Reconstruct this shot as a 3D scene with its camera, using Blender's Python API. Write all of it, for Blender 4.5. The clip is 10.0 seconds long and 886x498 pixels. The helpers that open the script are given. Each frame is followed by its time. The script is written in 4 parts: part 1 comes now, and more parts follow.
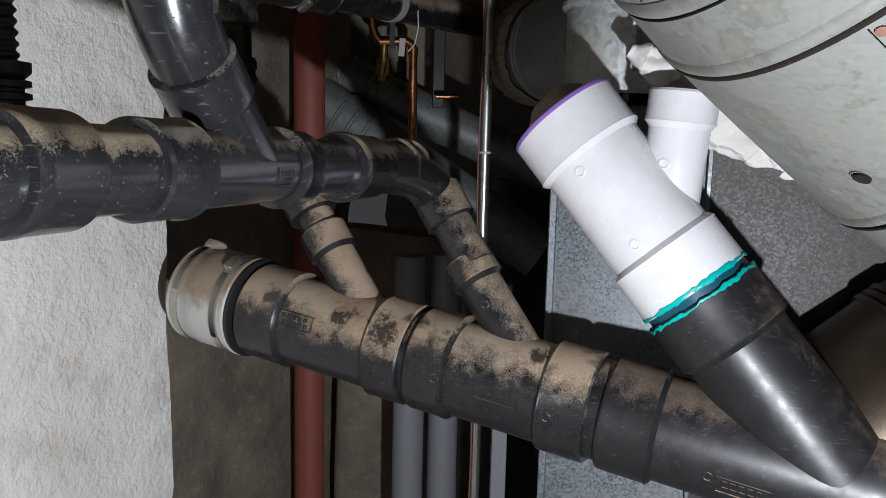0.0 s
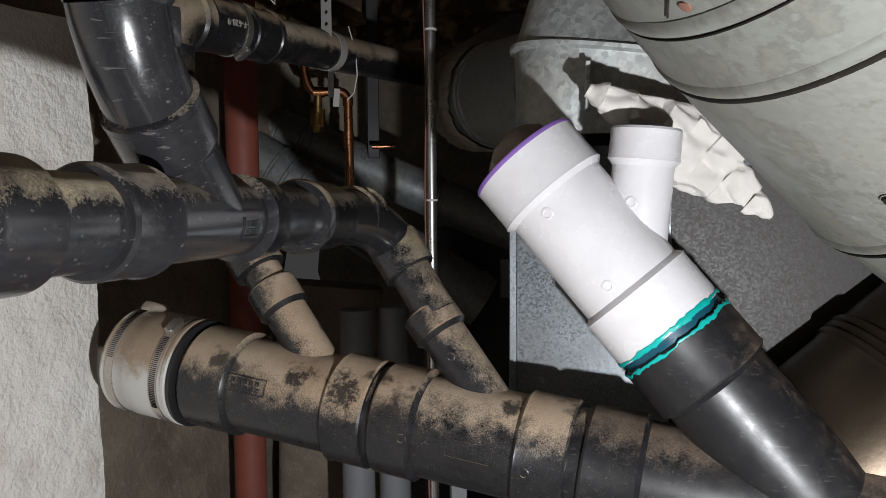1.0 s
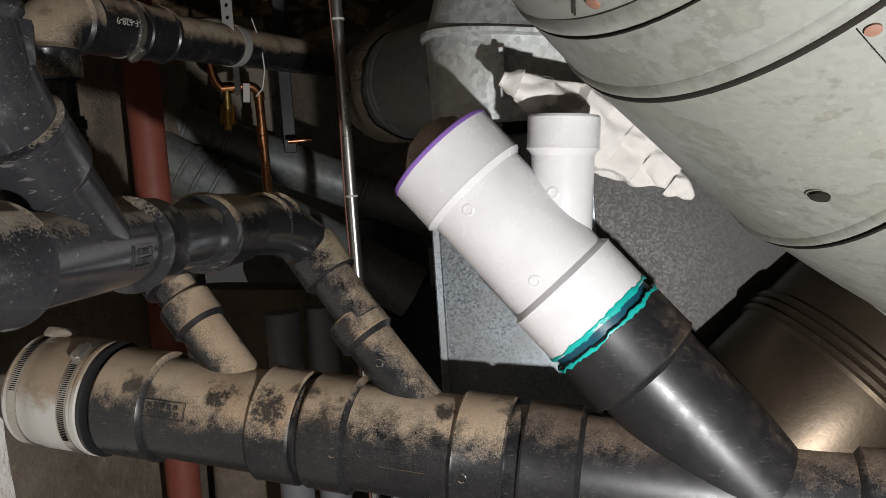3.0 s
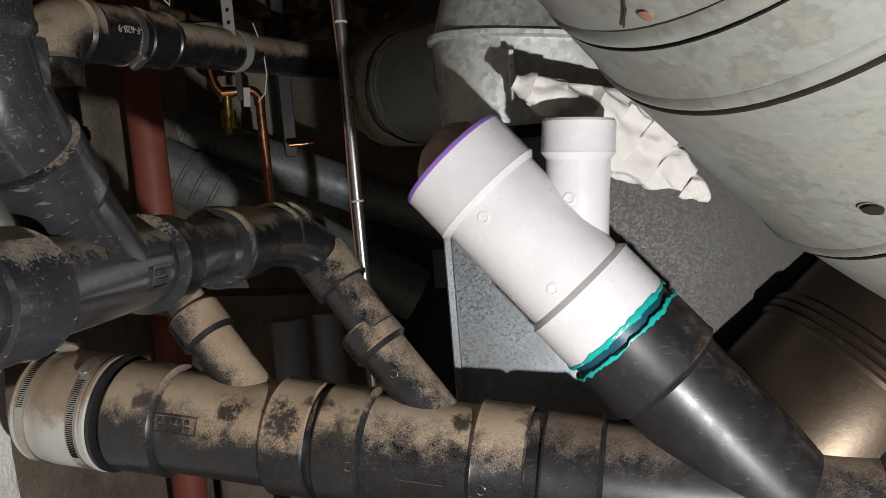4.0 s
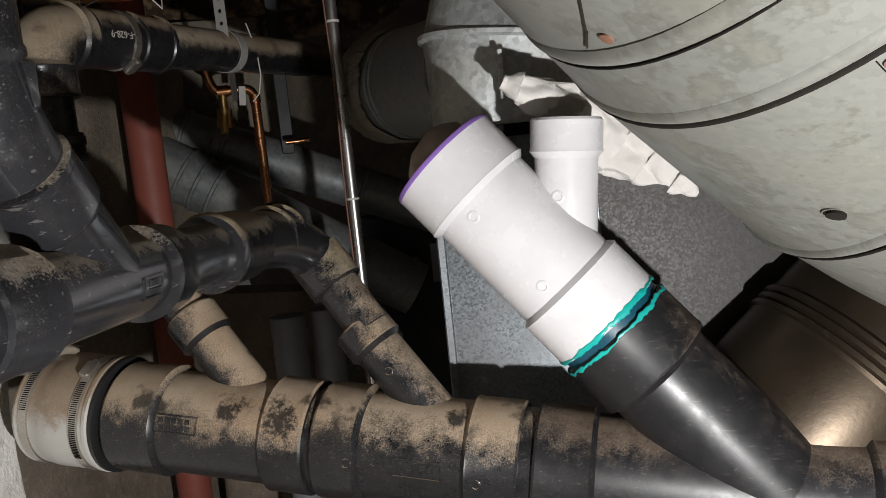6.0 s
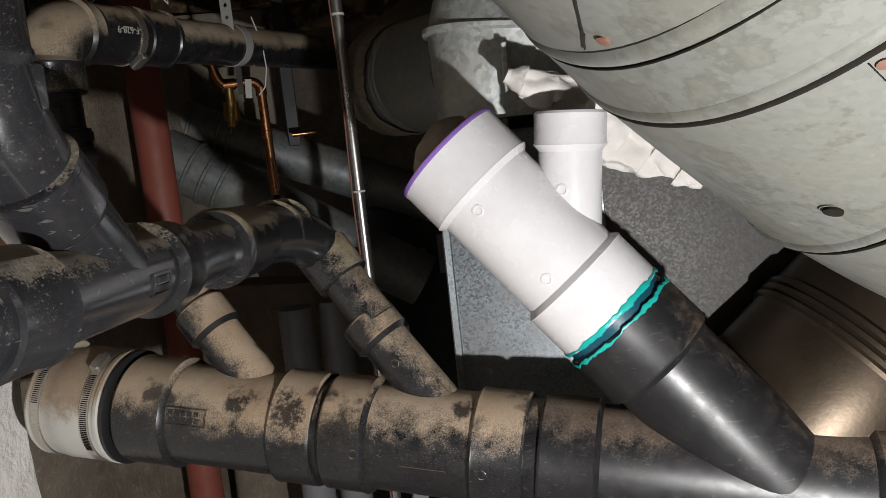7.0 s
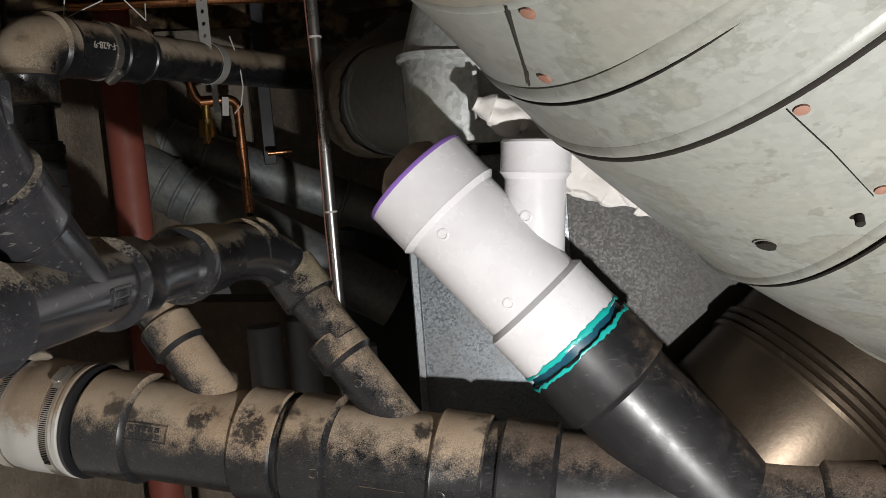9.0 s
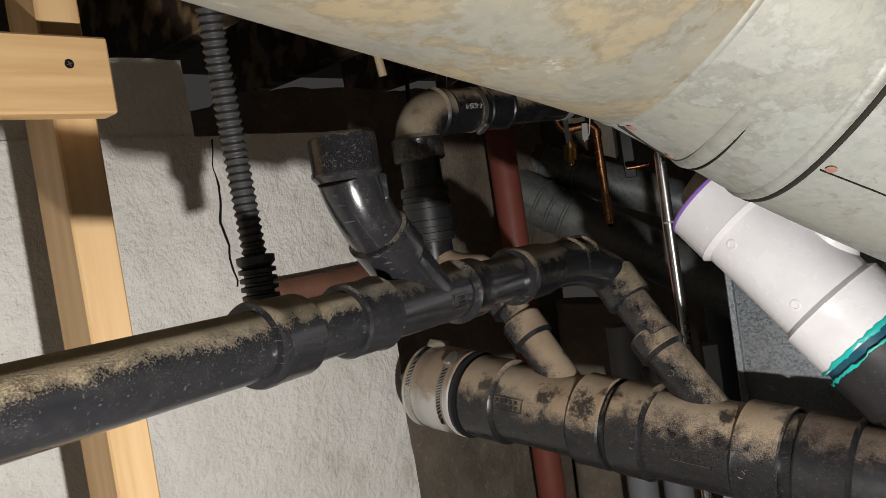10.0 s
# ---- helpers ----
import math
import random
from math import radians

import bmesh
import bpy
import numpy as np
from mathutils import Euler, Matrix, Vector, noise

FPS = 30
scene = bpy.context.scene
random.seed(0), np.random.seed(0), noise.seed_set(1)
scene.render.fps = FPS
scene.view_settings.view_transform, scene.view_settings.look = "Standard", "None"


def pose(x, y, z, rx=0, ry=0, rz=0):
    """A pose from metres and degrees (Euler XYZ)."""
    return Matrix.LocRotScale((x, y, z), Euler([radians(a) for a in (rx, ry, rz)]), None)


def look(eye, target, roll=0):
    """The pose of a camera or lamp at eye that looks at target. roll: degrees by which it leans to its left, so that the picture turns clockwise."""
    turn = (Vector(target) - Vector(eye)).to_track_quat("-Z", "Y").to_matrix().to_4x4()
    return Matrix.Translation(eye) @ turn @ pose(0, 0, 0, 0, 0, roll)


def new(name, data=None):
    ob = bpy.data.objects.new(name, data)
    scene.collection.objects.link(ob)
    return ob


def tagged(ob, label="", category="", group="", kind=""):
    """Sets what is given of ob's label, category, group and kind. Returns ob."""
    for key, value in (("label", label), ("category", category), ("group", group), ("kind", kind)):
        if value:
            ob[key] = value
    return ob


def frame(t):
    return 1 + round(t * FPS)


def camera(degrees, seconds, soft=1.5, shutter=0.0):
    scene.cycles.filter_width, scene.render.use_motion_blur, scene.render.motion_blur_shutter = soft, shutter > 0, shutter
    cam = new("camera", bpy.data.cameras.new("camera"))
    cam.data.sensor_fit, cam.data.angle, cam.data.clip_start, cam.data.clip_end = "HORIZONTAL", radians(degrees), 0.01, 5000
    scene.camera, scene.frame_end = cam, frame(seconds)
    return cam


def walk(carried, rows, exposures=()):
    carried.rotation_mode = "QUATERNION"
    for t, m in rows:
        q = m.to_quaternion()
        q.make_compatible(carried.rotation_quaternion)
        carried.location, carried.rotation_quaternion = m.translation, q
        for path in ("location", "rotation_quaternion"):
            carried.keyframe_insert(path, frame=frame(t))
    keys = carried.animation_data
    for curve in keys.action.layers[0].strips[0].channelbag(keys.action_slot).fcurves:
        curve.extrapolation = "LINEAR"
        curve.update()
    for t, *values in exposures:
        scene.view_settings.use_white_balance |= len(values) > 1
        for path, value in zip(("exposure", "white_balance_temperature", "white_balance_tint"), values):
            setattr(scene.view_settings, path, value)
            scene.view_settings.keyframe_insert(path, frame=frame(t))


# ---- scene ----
cam = camera(59.3, 10.0, soft=0.85)
PATH = [
    (0, (0.0843, -0.0239, 1.5443), (0.0550, 1.9560, 1.2624), 1.41),
    (0.5, (0.0465, -0.0136, 1.5470), (0.1235, 1.9798, 1.3935), -0.62),
    (1, (0.0455, 0.0175, 1.5364), (0.2067, 2.0051, 1.3884), -0.45),
    (1.5, (0.0508, 0.0314, 1.5445), (0.2769, 2.0134, 1.3973), -0.97),
    (2, (0.0750, 0.0451, 1.5493), (0.3798, 2.0155, 1.3886), -2.89),
    (2.5, (0.0700, 0.0441, 1.5493), (0.3992, 2.0077, 1.3591), -3.60),
    (4, (0.0464, 0.0682, 1.5621), (0.3884, 2.0278, 1.3566), -4.80),
    (4.5, (0.0494, 0.0632, 1.5629), (0.3964, 2.0217, 1.3604), -5.50),
    (5, (0.0493, 0.0582, 1.5599), (0.3953, 2.0178, 1.3543), -5.50),
    (5.5, (0.0534, 0.0561, 1.5658), (0.3962, 2.0148, 1.3513), -5.70),
    (7, (0.0575, 0.0499, 1.5756), (0.3696, 2.0095, 1.3207), -6.20),
    (7.5, (0.0684, 0.0318, 1.5762), (0.3695, 1.9934, 1.3235), -6.39),
    (8, (0.0422, 0.0503, 1.5579), (0.3556, 2.0116, 1.3199), -4.70),
    (8.5, (0.0313, 0.0574, 1.5572), (0.3760, 2.0161, 1.3426), -3.70),
    (9, (0.0674, 0.0358, 1.5763), (0.4423, 1.9891, 1.3732), -4.41),
    (9.5, (0.1337, -0.0870, 1.5966), (0.0238, 1.9050, 1.4493), -7.95),
    (10, (0.1721, -0.1453, 1.5922), (-0.4425, 1.7565, 1.5105), -8.62),
]
walk(cam, [(t, look(eye, target, roll)) for t, eye, target, roll in PATH],
     exposures=[(0.0, 0.0, 5700, 10), (1.0, 0.0, 6000, 10), (2.0, 0.0, 6230, 10), (9.0, 0.0, 6280, 10), (9.5, 0.12, 6340, 10), (10.0, -0.2, 6420, 10)])

KEY = (0.245, -0.06, 1.268)          # the work lamp behind and below the lens

# ---- light ----
world = bpy.data.worlds.new("world")
scene.world = world
world.use_nodes = True
world.node_tree.nodes["Background"].inputs[0].default_value = (0.9, 0.85, 0.8, 1)
world.node_tree.nodes["Background"].inputs[1].default_value = 0.048
lamp_data = bpy.data.lights.new("work_lamp", "POINT")
lamp_data.energy = 42.5
lamp_data.color = (1.0, 0.965, 0.92)
lamp_data.shadow_soft_size = 0.012
lamp = new("work_lamp", lamp_data)
lamp.location = KEY
scene.view_settings.exposure = 0.0


# ---- materials ----
class Mat:
    """A small builder for node materials."""

    def __init__(self, name, base=(0.5, 0.5, 0.5), rough=0.5, metal=0.0, spec=0.5):
        self.m = bpy.data.materials.new(name)
        self.m.use_nodes = True
        self.t = self.m.node_tree
        self.b = self.t.nodes["Principled BSDF"]
        self.b.inputs["Base Color"].default_value = (*base, 1)
        self.b.inputs["Roughness"].default_value = rough
        self.b.inputs["Metallic"].default_value = metal
        self.b.inputs["Specular IOR Level"].default_value = spec
        self.co = self.n("ShaderNodeTexCoord").outputs["Object"]

    def n(self, kind, **props):
        node = self.t.nodes.new(kind)
        for k, v in props.items():
            if k == "operation":
                node.operation = v
            elif k == "blend_type":
                node.blend_type = v
            elif k == "data_type":
                node.data_type = v
            elif k == "feature":
                node.feature = v
        return node

    def link(self, a, b):
        self.t.links.new(a, b)

    def set(self, socket, v):
        if isinstance(v, (int, float)):
            socket.default_value = v
        elif isinstance(v, tuple):
            socket.default_value = (*v, 1) if len(v) == 3 else v
        else:
            self.link(v, socket)

    def noise(self, scale, detail=4, rough=0.6, vec=None, stretch=None, offset=0.0):
        v = vec or self.co
        if stretch or offset:
            mp = self.n("ShaderNodeMapping")
            mp.inputs["Scale"].default_value = stretch or (1, 1, 1)
            mp.inputs["Location"].default_value = (offset, offset * 0.7, offset * 1.3)
            self.link(v, mp.inputs["Vector"])
            v = mp.outputs["Vector"]
        nd = self.n("ShaderNodeTexNoise")
        nd.inputs["Scale"].default_value = scale
        nd.inputs["Detail"].default_value = detail
        nd.inputs["Roughness"].default_value = rough
        self.link(v, nd.inputs["Vector"])
        return nd.outputs["Fac"]

    def voronoi(self, scale, out="Distance", stretch=None):
        v = self.co
        if stretch:
            mp = self.n("ShaderNodeMapping")
            mp.inputs["Scale"].default_value = stretch
            self.link(v, mp.inputs["Vector"])
            v = mp.outputs["Vector"]
        nd = self.n("ShaderNodeTexVoronoi")
        nd.inputs["Scale"].default_value = scale
        self.link(v, nd.inputs["Vector"])
        return nd.outputs[out]

    def ramp(self, fac, lo, hi, a=0.0, b=1.0):
        nd = self.n("ShaderNodeMapRange")
        nd.inputs["From Min"].default_value = lo
        nd.inputs["From Max"].default_value = hi
        nd.inputs["To Min"].default_value = a
        nd.inputs["To Max"].default_value = b
        self.link(fac, nd.inputs["Value"])
        return nd.outputs["Result"]

    def math(self, op, a, b=0.0, clamp=False):
        nd = self.n("ShaderNodeMath", operation=op)
        nd.use_clamp = clamp
        self.set(nd.inputs[0], a)
        self.set(nd.inputs[1], b)
        return nd.outputs[0]

    def mix(self, fac, a, b, blend="MIX"):
        nd = self.n("ShaderNodeMix", data_type="RGBA")
        nd.blend_type = blend
        self.set(nd.inputs[0], fac)
        self.set(nd.inputs[6], a)
        self.set(nd.inputs[7], b)
        return nd.outputs[2]

    def sep(self, v):
        nd = self.n("ShaderNodeSeparateXYZ")
        self.link(v, nd.inputs[0])
        return nd.outputs

    def up(self):
        return self.sep(self.n("ShaderNodeNewGeometry").outputs["Normal"])[2]

    def world_pos(self):
        return self.n("ShaderNodeNewGeometry").outputs["Position"]

    def bump(self, height, strength=0.3, dist=0.002):
        nd = self.n("ShaderNodeBump")
        nd.inputs["Strength"].default_value = strength
        nd.inputs["Distance"].default_value = dist
        self.link(height, nd.inputs["Height"])
        self.link(nd.outputs[0], self.b.inputs["Normal"])

    def out(self, color=None, rough=None, metal=None):
        if color is not None:
            self.set(self.b.inputs["Base Color"], color)
        if rough is not None:
            self.set(self.b.inputs["Roughness"], rough)
        if metal is not None:
            self.set(self.b.inputs["Metallic"], metal)
        return self.m


def abs_plastic(name, dust=0.5, dust_color=(0.45, 0.355, 0.255), speck=0.5, gloss=0.28, base=(0.012, 0.012, 0.0135), rubs=(), patch=1.0):
    """Pipe plastic with settled dust on its upper side, rubbed off in patches, and fine grit."""
    M = Mat(name, rough=gloss)
    M.co = M.world_pos()
    big = M.noise(11, 5, 0.62)
    mid = M.noise(60, 6, 0.7)
    fine = M.noise(650, 3, 0.75)
    up = M.up()
    lay = M.math("ADD", M.ramp(up, -0.35, 0.95, -0.65, 1.0), M.ramp(big, 0.3, 0.7, -0.36 * patch, 0.36 * patch))
    lay = M.math("ADD", lay, M.ramp(mid, 0.3, 0.7, -0.22, 0.22))
    lay = M.math("ADD", lay, M.ramp(fine, 0.3, 0.7, -0.22, 0.22))
    cover = M.ramp(lay, 0.56 - dust, 1.10 - dust)
    rub = M.ramp(M.noise(15, 4, 0.55, offset=3.7), 0.575, 0.625)
    cover = M.math("MULTIPLY", cover, M.math("SUBTRACT", 1.0, M.math("MULTIPLY", rub, 0.82 * min(1.0, patch))))
    for (cx, cy, cz), rr in rubs:
        sp = M.n("ShaderNodeVectorMath", operation="DISTANCE")
        M.link(M.co, sp.inputs[0])
        sp.inputs[1].default_value = (cx, cy, cz)
        edge = M.math("ADD", sp.outputs["Value"], M.ramp(M.noise(60, 6, 0.75, offset=cx), 0.3, 0.7, -rr * 0.9, rr * 0.9))
        cover = M.math("MULTIPLY", cover, M.ramp(edge, rr * 0.55, rr * 1.15, 0.10, 1.0))
    cover = M.math("MULTIPLY", cover, 0.95, clamp=True)
    small = M.ramp(M.voronoi(1000), 0.12, 0.22, 1.0, 0.0)
    large = M.ramp(M.voronoi(420), 0.08, 0.13, 1.0, 0.0)
    where = M.math("MULTIPLY", M.ramp(up, -0.7, 0.4, 0.15, 1.0), M.ramp(M.noise(24, 4, 0.6, offset=9), 0.34, 0.58))
    dots = M.math("MULTIPLY", M.math("MAXIMUM", M.math("MULTIPLY", small, 0.75), large), M.math("MULTIPLY", where, speck), clamp=True)
    haze = M.math("MULTIPLY", M.ramp(mid, 0.48, 0.78), 0.05)
    black = M.mix(haze, base, (0.13, 0.115, 0.10))
    scratch = M.ramp(M.noise(48, 2, 0.5, stretch=(1, 7, 10), offset=2.0), 0.66, 0.70)
    black = M.mix(M.math("MULTIPLY", scratch, 0.2), black, (0.2, 0.19, 0.17))
    dc = M.mix(M.ramp(big, 0.35, 0.65), dust_color, tuple(c * k for c, k in zip(dust_color, (0.64, 0.57, 0.50))))
    dc = M.mix(M.math("MULTIPLY", M.ramp(fine, 0.5, 0.75), 0.5), dc, tuple(min(1, c * 1.35) for c in dust_color))
    col = M.mix(cover, black, dc)
    col = M.mix(M.math("MULTIPLY", dots, 0.55), col, (0.44, 0.375, 0.29))
    r = M.math("ADD", M.math("MULTIPLY", cover, 0.62), M.ramp(mid, 0.3, 0.7, gloss - 0.05, gloss + 0.10), clamp=True)
    h = M.math("ADD", M.math("MULTIPLY", fine, M.math("ADD", cover, 0.012)), M.math("MULTIPLY", mid, 0.045))
    h = M.math("ADD", h, M.math("MULTIPLY", dots, 0.4))
    M.bump(h, 0.45, 0.0011)
    return M.out(col, r)


def white_plastic(name):
    M = Mat(name, rough=0.22)
    M.co = M.world_pos()
    g = M.noise(26, 5, 0.6)
    smudge = M.ramp(M.noise(60, 4, 0.7, offset=4), 0.62, 0.75)
    specks = M.ramp(M.voronoi(60), 0.02, 0.035, 1.0, 0.0)
    col = M.mix(M.ramp(g, 0.3, 0.7, 0, 1), (0.62, 0.605, 0.615), (0.68, 0.67, 0.68))
    col = M.mix(M.math("MULTIPLY", smudge, 0.25), col, (0.5, 0.47, 0.44))
    col = M.mix(M.math("MULTIPLY", specks, 0.5), col, (0.25, 0.2, 0.16))
    M.bump(M.noise(180, 3, 0.5), 0.05, 0.001)
    return M.out(col, M.ramp(g, 0.3, 0.7, 0.17, 0.32))


def galvanized(name, tint=(0.46, 0.47, 0.46), spangle=75, rough=0.42, dust=0.0, stain=(0.36, 0.33, 0.25), metal=0.8, flake=1.0, blotch=0.0, dull=1.0):
    """Zinc-coated sheet with spangle, grime, dull patches and tide-edged water stains."""
    M = Mat(name, rough=rough, metal=metal)
    M.co = M.world_pos()
    cell = M.sep(M.voronoi(spangle, "Color"))[0]
    cell2 = M.sep(M.voronoi(spangle * 2.3, "Color"))[1]
    big = M.noise(9, 6, 0.65)
    mid = M.noise(45, 5, 0.7, offset=1.7)
    col = M.mix(cell, tuple(c * (1 - 0.28 * flake) for c in tint), tuple(min(1, c * (1 + 0.22 * flake)) for c in tint))
    col = M.mix(M.math("MULTIPLY", cell2, 0.35 * flake), col, tuple(c * 0.8 for c in tint))
    grime = M.ramp(big, 0.45, 0.72, 0.0, dull)
    col = M.mix(M.math("MULTIPLY", grime, 0.55), col, stain)
    spots = M.ramp(mid, 0.64, 0.74)
    col = M.mix(M.math("MULTIPLY", spots, 0.35 * dull if metal > 0.3 else 0.12), col, (0.62, 0.61, 0.57))
    if blotch:
        pool = M.noise(17, 6, 0.68, offset=6.1)
        edge = M.math("MULTIPLY", M.ramp(pool, 0.50, 0.53), M.ramp(pool, 0.535, 0.58, 1.0, 0.0))
        inside = M.ramp(pool, 0.52, 0.60)
        col = M.mix(M.math("MULTIPLY", inside, 0.45 * blotch), col, stain)
        col = M.mix(M.math("MULTIPLY", edge, 0.40 * blotch), col, tuple(c * 0.5 for c in stain))
        drops = M.ramp(M.noise(70, 4, 0.6, offset=2.9), 0.655, 0.69)
        col = M.mix(M.math("MULTIPLY", drops, 0.5 * blotch), col, tuple(c * 0.55 for c in stain))
        grit = M.ramp(M.voronoi(260), 0.07, 0.13, 1.0, 0.0)
        col = M.mix(M.math("MULTIPLY", grit, M.math("MULTIPLY", M.ramp(big, 0.4, 0.6), 0.6 * blotch)), col, (0.05, 0.04, 0.03))
    cover = 0.0
    rr = M.ramp(cell, 0, 1, rough - 0.08 * flake, rough + 0.12 * flake)
    rr = M.math("ADD", rr, M.math("MULTIPLY", grime, 0.15))
    if dust:
        fine = M.noise(300, 3, 0.7)
        cover = M.ramp(M.math("ADD", M.ramp(M.up(), -0.3, 0.9), M.ramp(fine, 0.3, 0.7, -0.3, 0.3)), 0.9 - dust, 1.5 - dust, 0, 0.85)
        col = M.mix(cover, col, (0.30, 0.24, 0.18))
        rr = M.math("ADD", rr, M.math("MULTIPLY", cover, 0.4), clamp=True)
        return_metal = M.math("MULTIPLY", M.math("SUBTRACT", 1.0, cover), metal)
    else:
        return_metal = M.math("MULTIPLY", M.math("SUBTRACT", 1.0, M.math("MULTIPLY", grime, 0.5)), metal)
    M.bump(M.math("ADD", M.noise(160, 4, 0.6), M.math("MULTIPLY", big, 2.0)), 0.08, 0.002)
    return M.out(col, rr, return_metal)


def painted_wall(name):
    M = Mat(name, rough=0.85)
    M.co = M.world_pos()
    big = M.noise(5, 6, 0.65)
    mid = M.noise(19, 8, 0.62)
    fine = M.noise(120, 4, 0.6)
    chips = M.ramp(M.noise(58, 5, 0.75, stretch=(1, 1, 2.2), offset=5), 0.705, 0.725)
    col = M.mix(M.ramp(big, 0.35, 0.7), (0.75, 0.725, 0.685), (0.66, 0.63, 0.58))
    col = M.mix(M.math("MULTIPLY", M.ramp(mid, 0.5, 0.75), 0.4), col, (0.5, 0.46, 0.4))
    col = M.mix(M.math("MULTIPLY", chips, 0.8), col, (0.22, 0.19, 0.16))
    low = M.math("MULTIPLY", M.ramp(M.noise(7, 5, 0.6, offset=8), 0.60, 0.72), 0.5)
    col = M.mix(low, col, (0.42, 0.35, 0.27))
    h = M.math("ADD", M.math("MULTIPLY", mid, 1.0), M.math("MULTIPLY", fine, 0.3))
    h = M.math("SUBTRACT", h, M.math("MULTIPLY", chips, 0.5))
    M.bump(h, 1.0, 0.011)
    return M.out(col, 0.85)


def stone(name, a=(0.20, 0.165, 0.125), b=(0.10, 0.082, 0.062)):
    M = Mat(name, rough=0.9)
    M.co = M.world_pos()
    big = M.noise(7, 7, 0.7)
    mid = M.noise(55, 6, 0.7)
    col = M.mix(M.ramp(big, 0.3, 0.7), a, b)
    col = M.mix(M.math("MULTIPLY", M.ramp(mid, 0.55, 0.8), 0.6), col, tuple(c * 1.7 for c in a))
    M.bump(M.math("ADD", big, M.math("MULTIPLY", mid, 0.4)), 0.9, 0.012)
    return M.out(col, 0.9)


def timber(name, a=(0.62, 0.41, 0.20), b=(0.50, 0.30, 0.13), axis=2):
    M = Mat(name, rough=0.62)
    st = [38, 38, 38]
    st[axis] = 2.2
    grain = M.noise(1.6, 6, 0.6, stretch=tuple(st))
    rings = M.noise(0.8, 3, 0.5, stretch=tuple(s * 0.6 for s in st), offset=2)
    knot = M.ramp(M.voronoi(5.5), 0.05, 0.16, 1.0, 0.0)
    col = M.mix(M.ramp(grain, 0.35, 0.65), a, b)
    col = M.mix(M.math("MULTIPLY", M.ramp(rings, 0.5, 0.62), 0.5), col, (0.70, 0.48, 0.25))
    col = M.mix(M.math("MULTIPLY", knot, 0.7), col, (0.20, 0.10, 0.04))
    M.bump(grain, 0.25, 0.001)
    return M.out(col, M.ramp(grain, 0.3, 0.7, 0.55, 0.72))


def plain(name, base, rough=0.5, metal=0.0, vary=0.35, scale=40, bump=0.15, dark=0.55):
    """A paint, rubber or bare metal with two scales of wear."""
    M = Mat(name, base, rough, metal)
    M.co = M.world_pos()
    a = M.noise(scale * 0.25, 5, 0.65)
    b = M.noise(scale * 5, 4, 0.7)
    col = M.mix(M.math("MULTIPLY", M.ramp(a, 0.35, 0.7), vary), base, tuple(c * dark for c in base))
    col = M.mix(M.math("MULTIPLY", M.ramp(b, 0.55, 0.75), vary * 0.6), col, tuple(min(1, c * 1.5 + 0.02) for c in base))
    M.bump(b, bump, 0.001)
    return M.out(col, M.ramp(a, 0.3, 0.7, max(0.03, rough - 0.08), min(1, rough + 0.12)))


RUBS = (((-0.047, 0.901, 1.327), 0.017), ((0.002, 0.868, 1.318), 0.020), ((0.180, 0.809, 1.309), 0.012), ((0.165, 0.790, 1.285), 0.012))
ABS_DUSTY = abs_plastic("abs_dusty", dust=0.60, speck=1.0, rubs=RUBS)
ABS_MID = abs_plastic("abs_half_dusty", dust=0.36, speck=1.1, rubs=RUBS)
ABS_BIG = abs_plastic("abs_big_wye", dust=0.05, speck=0.7, gloss=0.36, dust_color=(0.20, 0.15, 0.11), patch=0.5)
ABS_CAKED = abs_plastic("abs_caked", dust=1.0, speck=0.5, patch=0.5, dust_color=(0.40, 0.335, 0.25))
ABS_RUSTY = abs_plastic("abs_rust_stained", dust=0.75, speck=0.4, dust_color=(0.25, 0.135, 0.065))
RUBBER_DUST = abs_plastic("pale_rubber_dusty", dust=0.74, speck=0.6, gloss=0.5, base=(0.46, 0.45, 0.42), dust_color=(0.36, 0.285, 0.205))
ABS_CLEAN = abs_plastic("abs_clean", dust=0.10, speck=0.45, dust_color=(0.32, 0.285, 0.23), gloss=0.16, patch=0.6)
ABS_LINE = abs_plastic("abs_upper", dust=0.36, speck=0.8, dust_color=(0.38, 0.32, 0.22), gloss=0.2, patch=0.3)
ABS_BARE = abs_plastic("abs_bare", dust=-0.1, speck=0.35)
PVC = white_plastic("white_pvc")
PURPLE = plain("purple_primer", (0.26, 0.14, 0.46), 0.35, vary=0.3)
TEAL = plain("teal_cement", (0.015, 0.40, 0.36), 0.3, vary=0.5, scale=120, dark=0.7)
TEAL_DARK = plain("dark_cement", (0.01, 0.07, 0.11), 0.25, vary=0.4)
DUCT = galvanized("duct_dull", (0.128, 0.130, 0.117), 300, 0.5, stain=(0.105, 0.098, 0.070), metal=0.22, flake=0.22, blotch=0.8)
DUCT_STAINED = galvanized("duct_stained", (0.092, 0.088, 0.072), 200, 0.5, stain=(0.125, 0.088, 0.036), metal=0.1, flake=0.25, blotch=1.0)
PLENUM = galvanized("plenum_sheet", (0.20, 0.22, 0.235), 420, 0.43, stain=(0.20, 0.185, 0.17), metal=0.7, flake=1.3)
# plenum sheet darkened and browned for the shade the ducts throw on it
SHADED_PANEL = galvanized("shaded_panel_sheet", (0.050, 0.047, 0.044), 420, 0.52, stain=(0.050, 0.038, 0.028), metal=0.35, flake=1.0, dull=0.2)
BOOT = galvanized("boot_sheet", (0.50, 0.52, 0.51), 150, 0.46, dust=0.12, metal=0.55, flake=0.8)
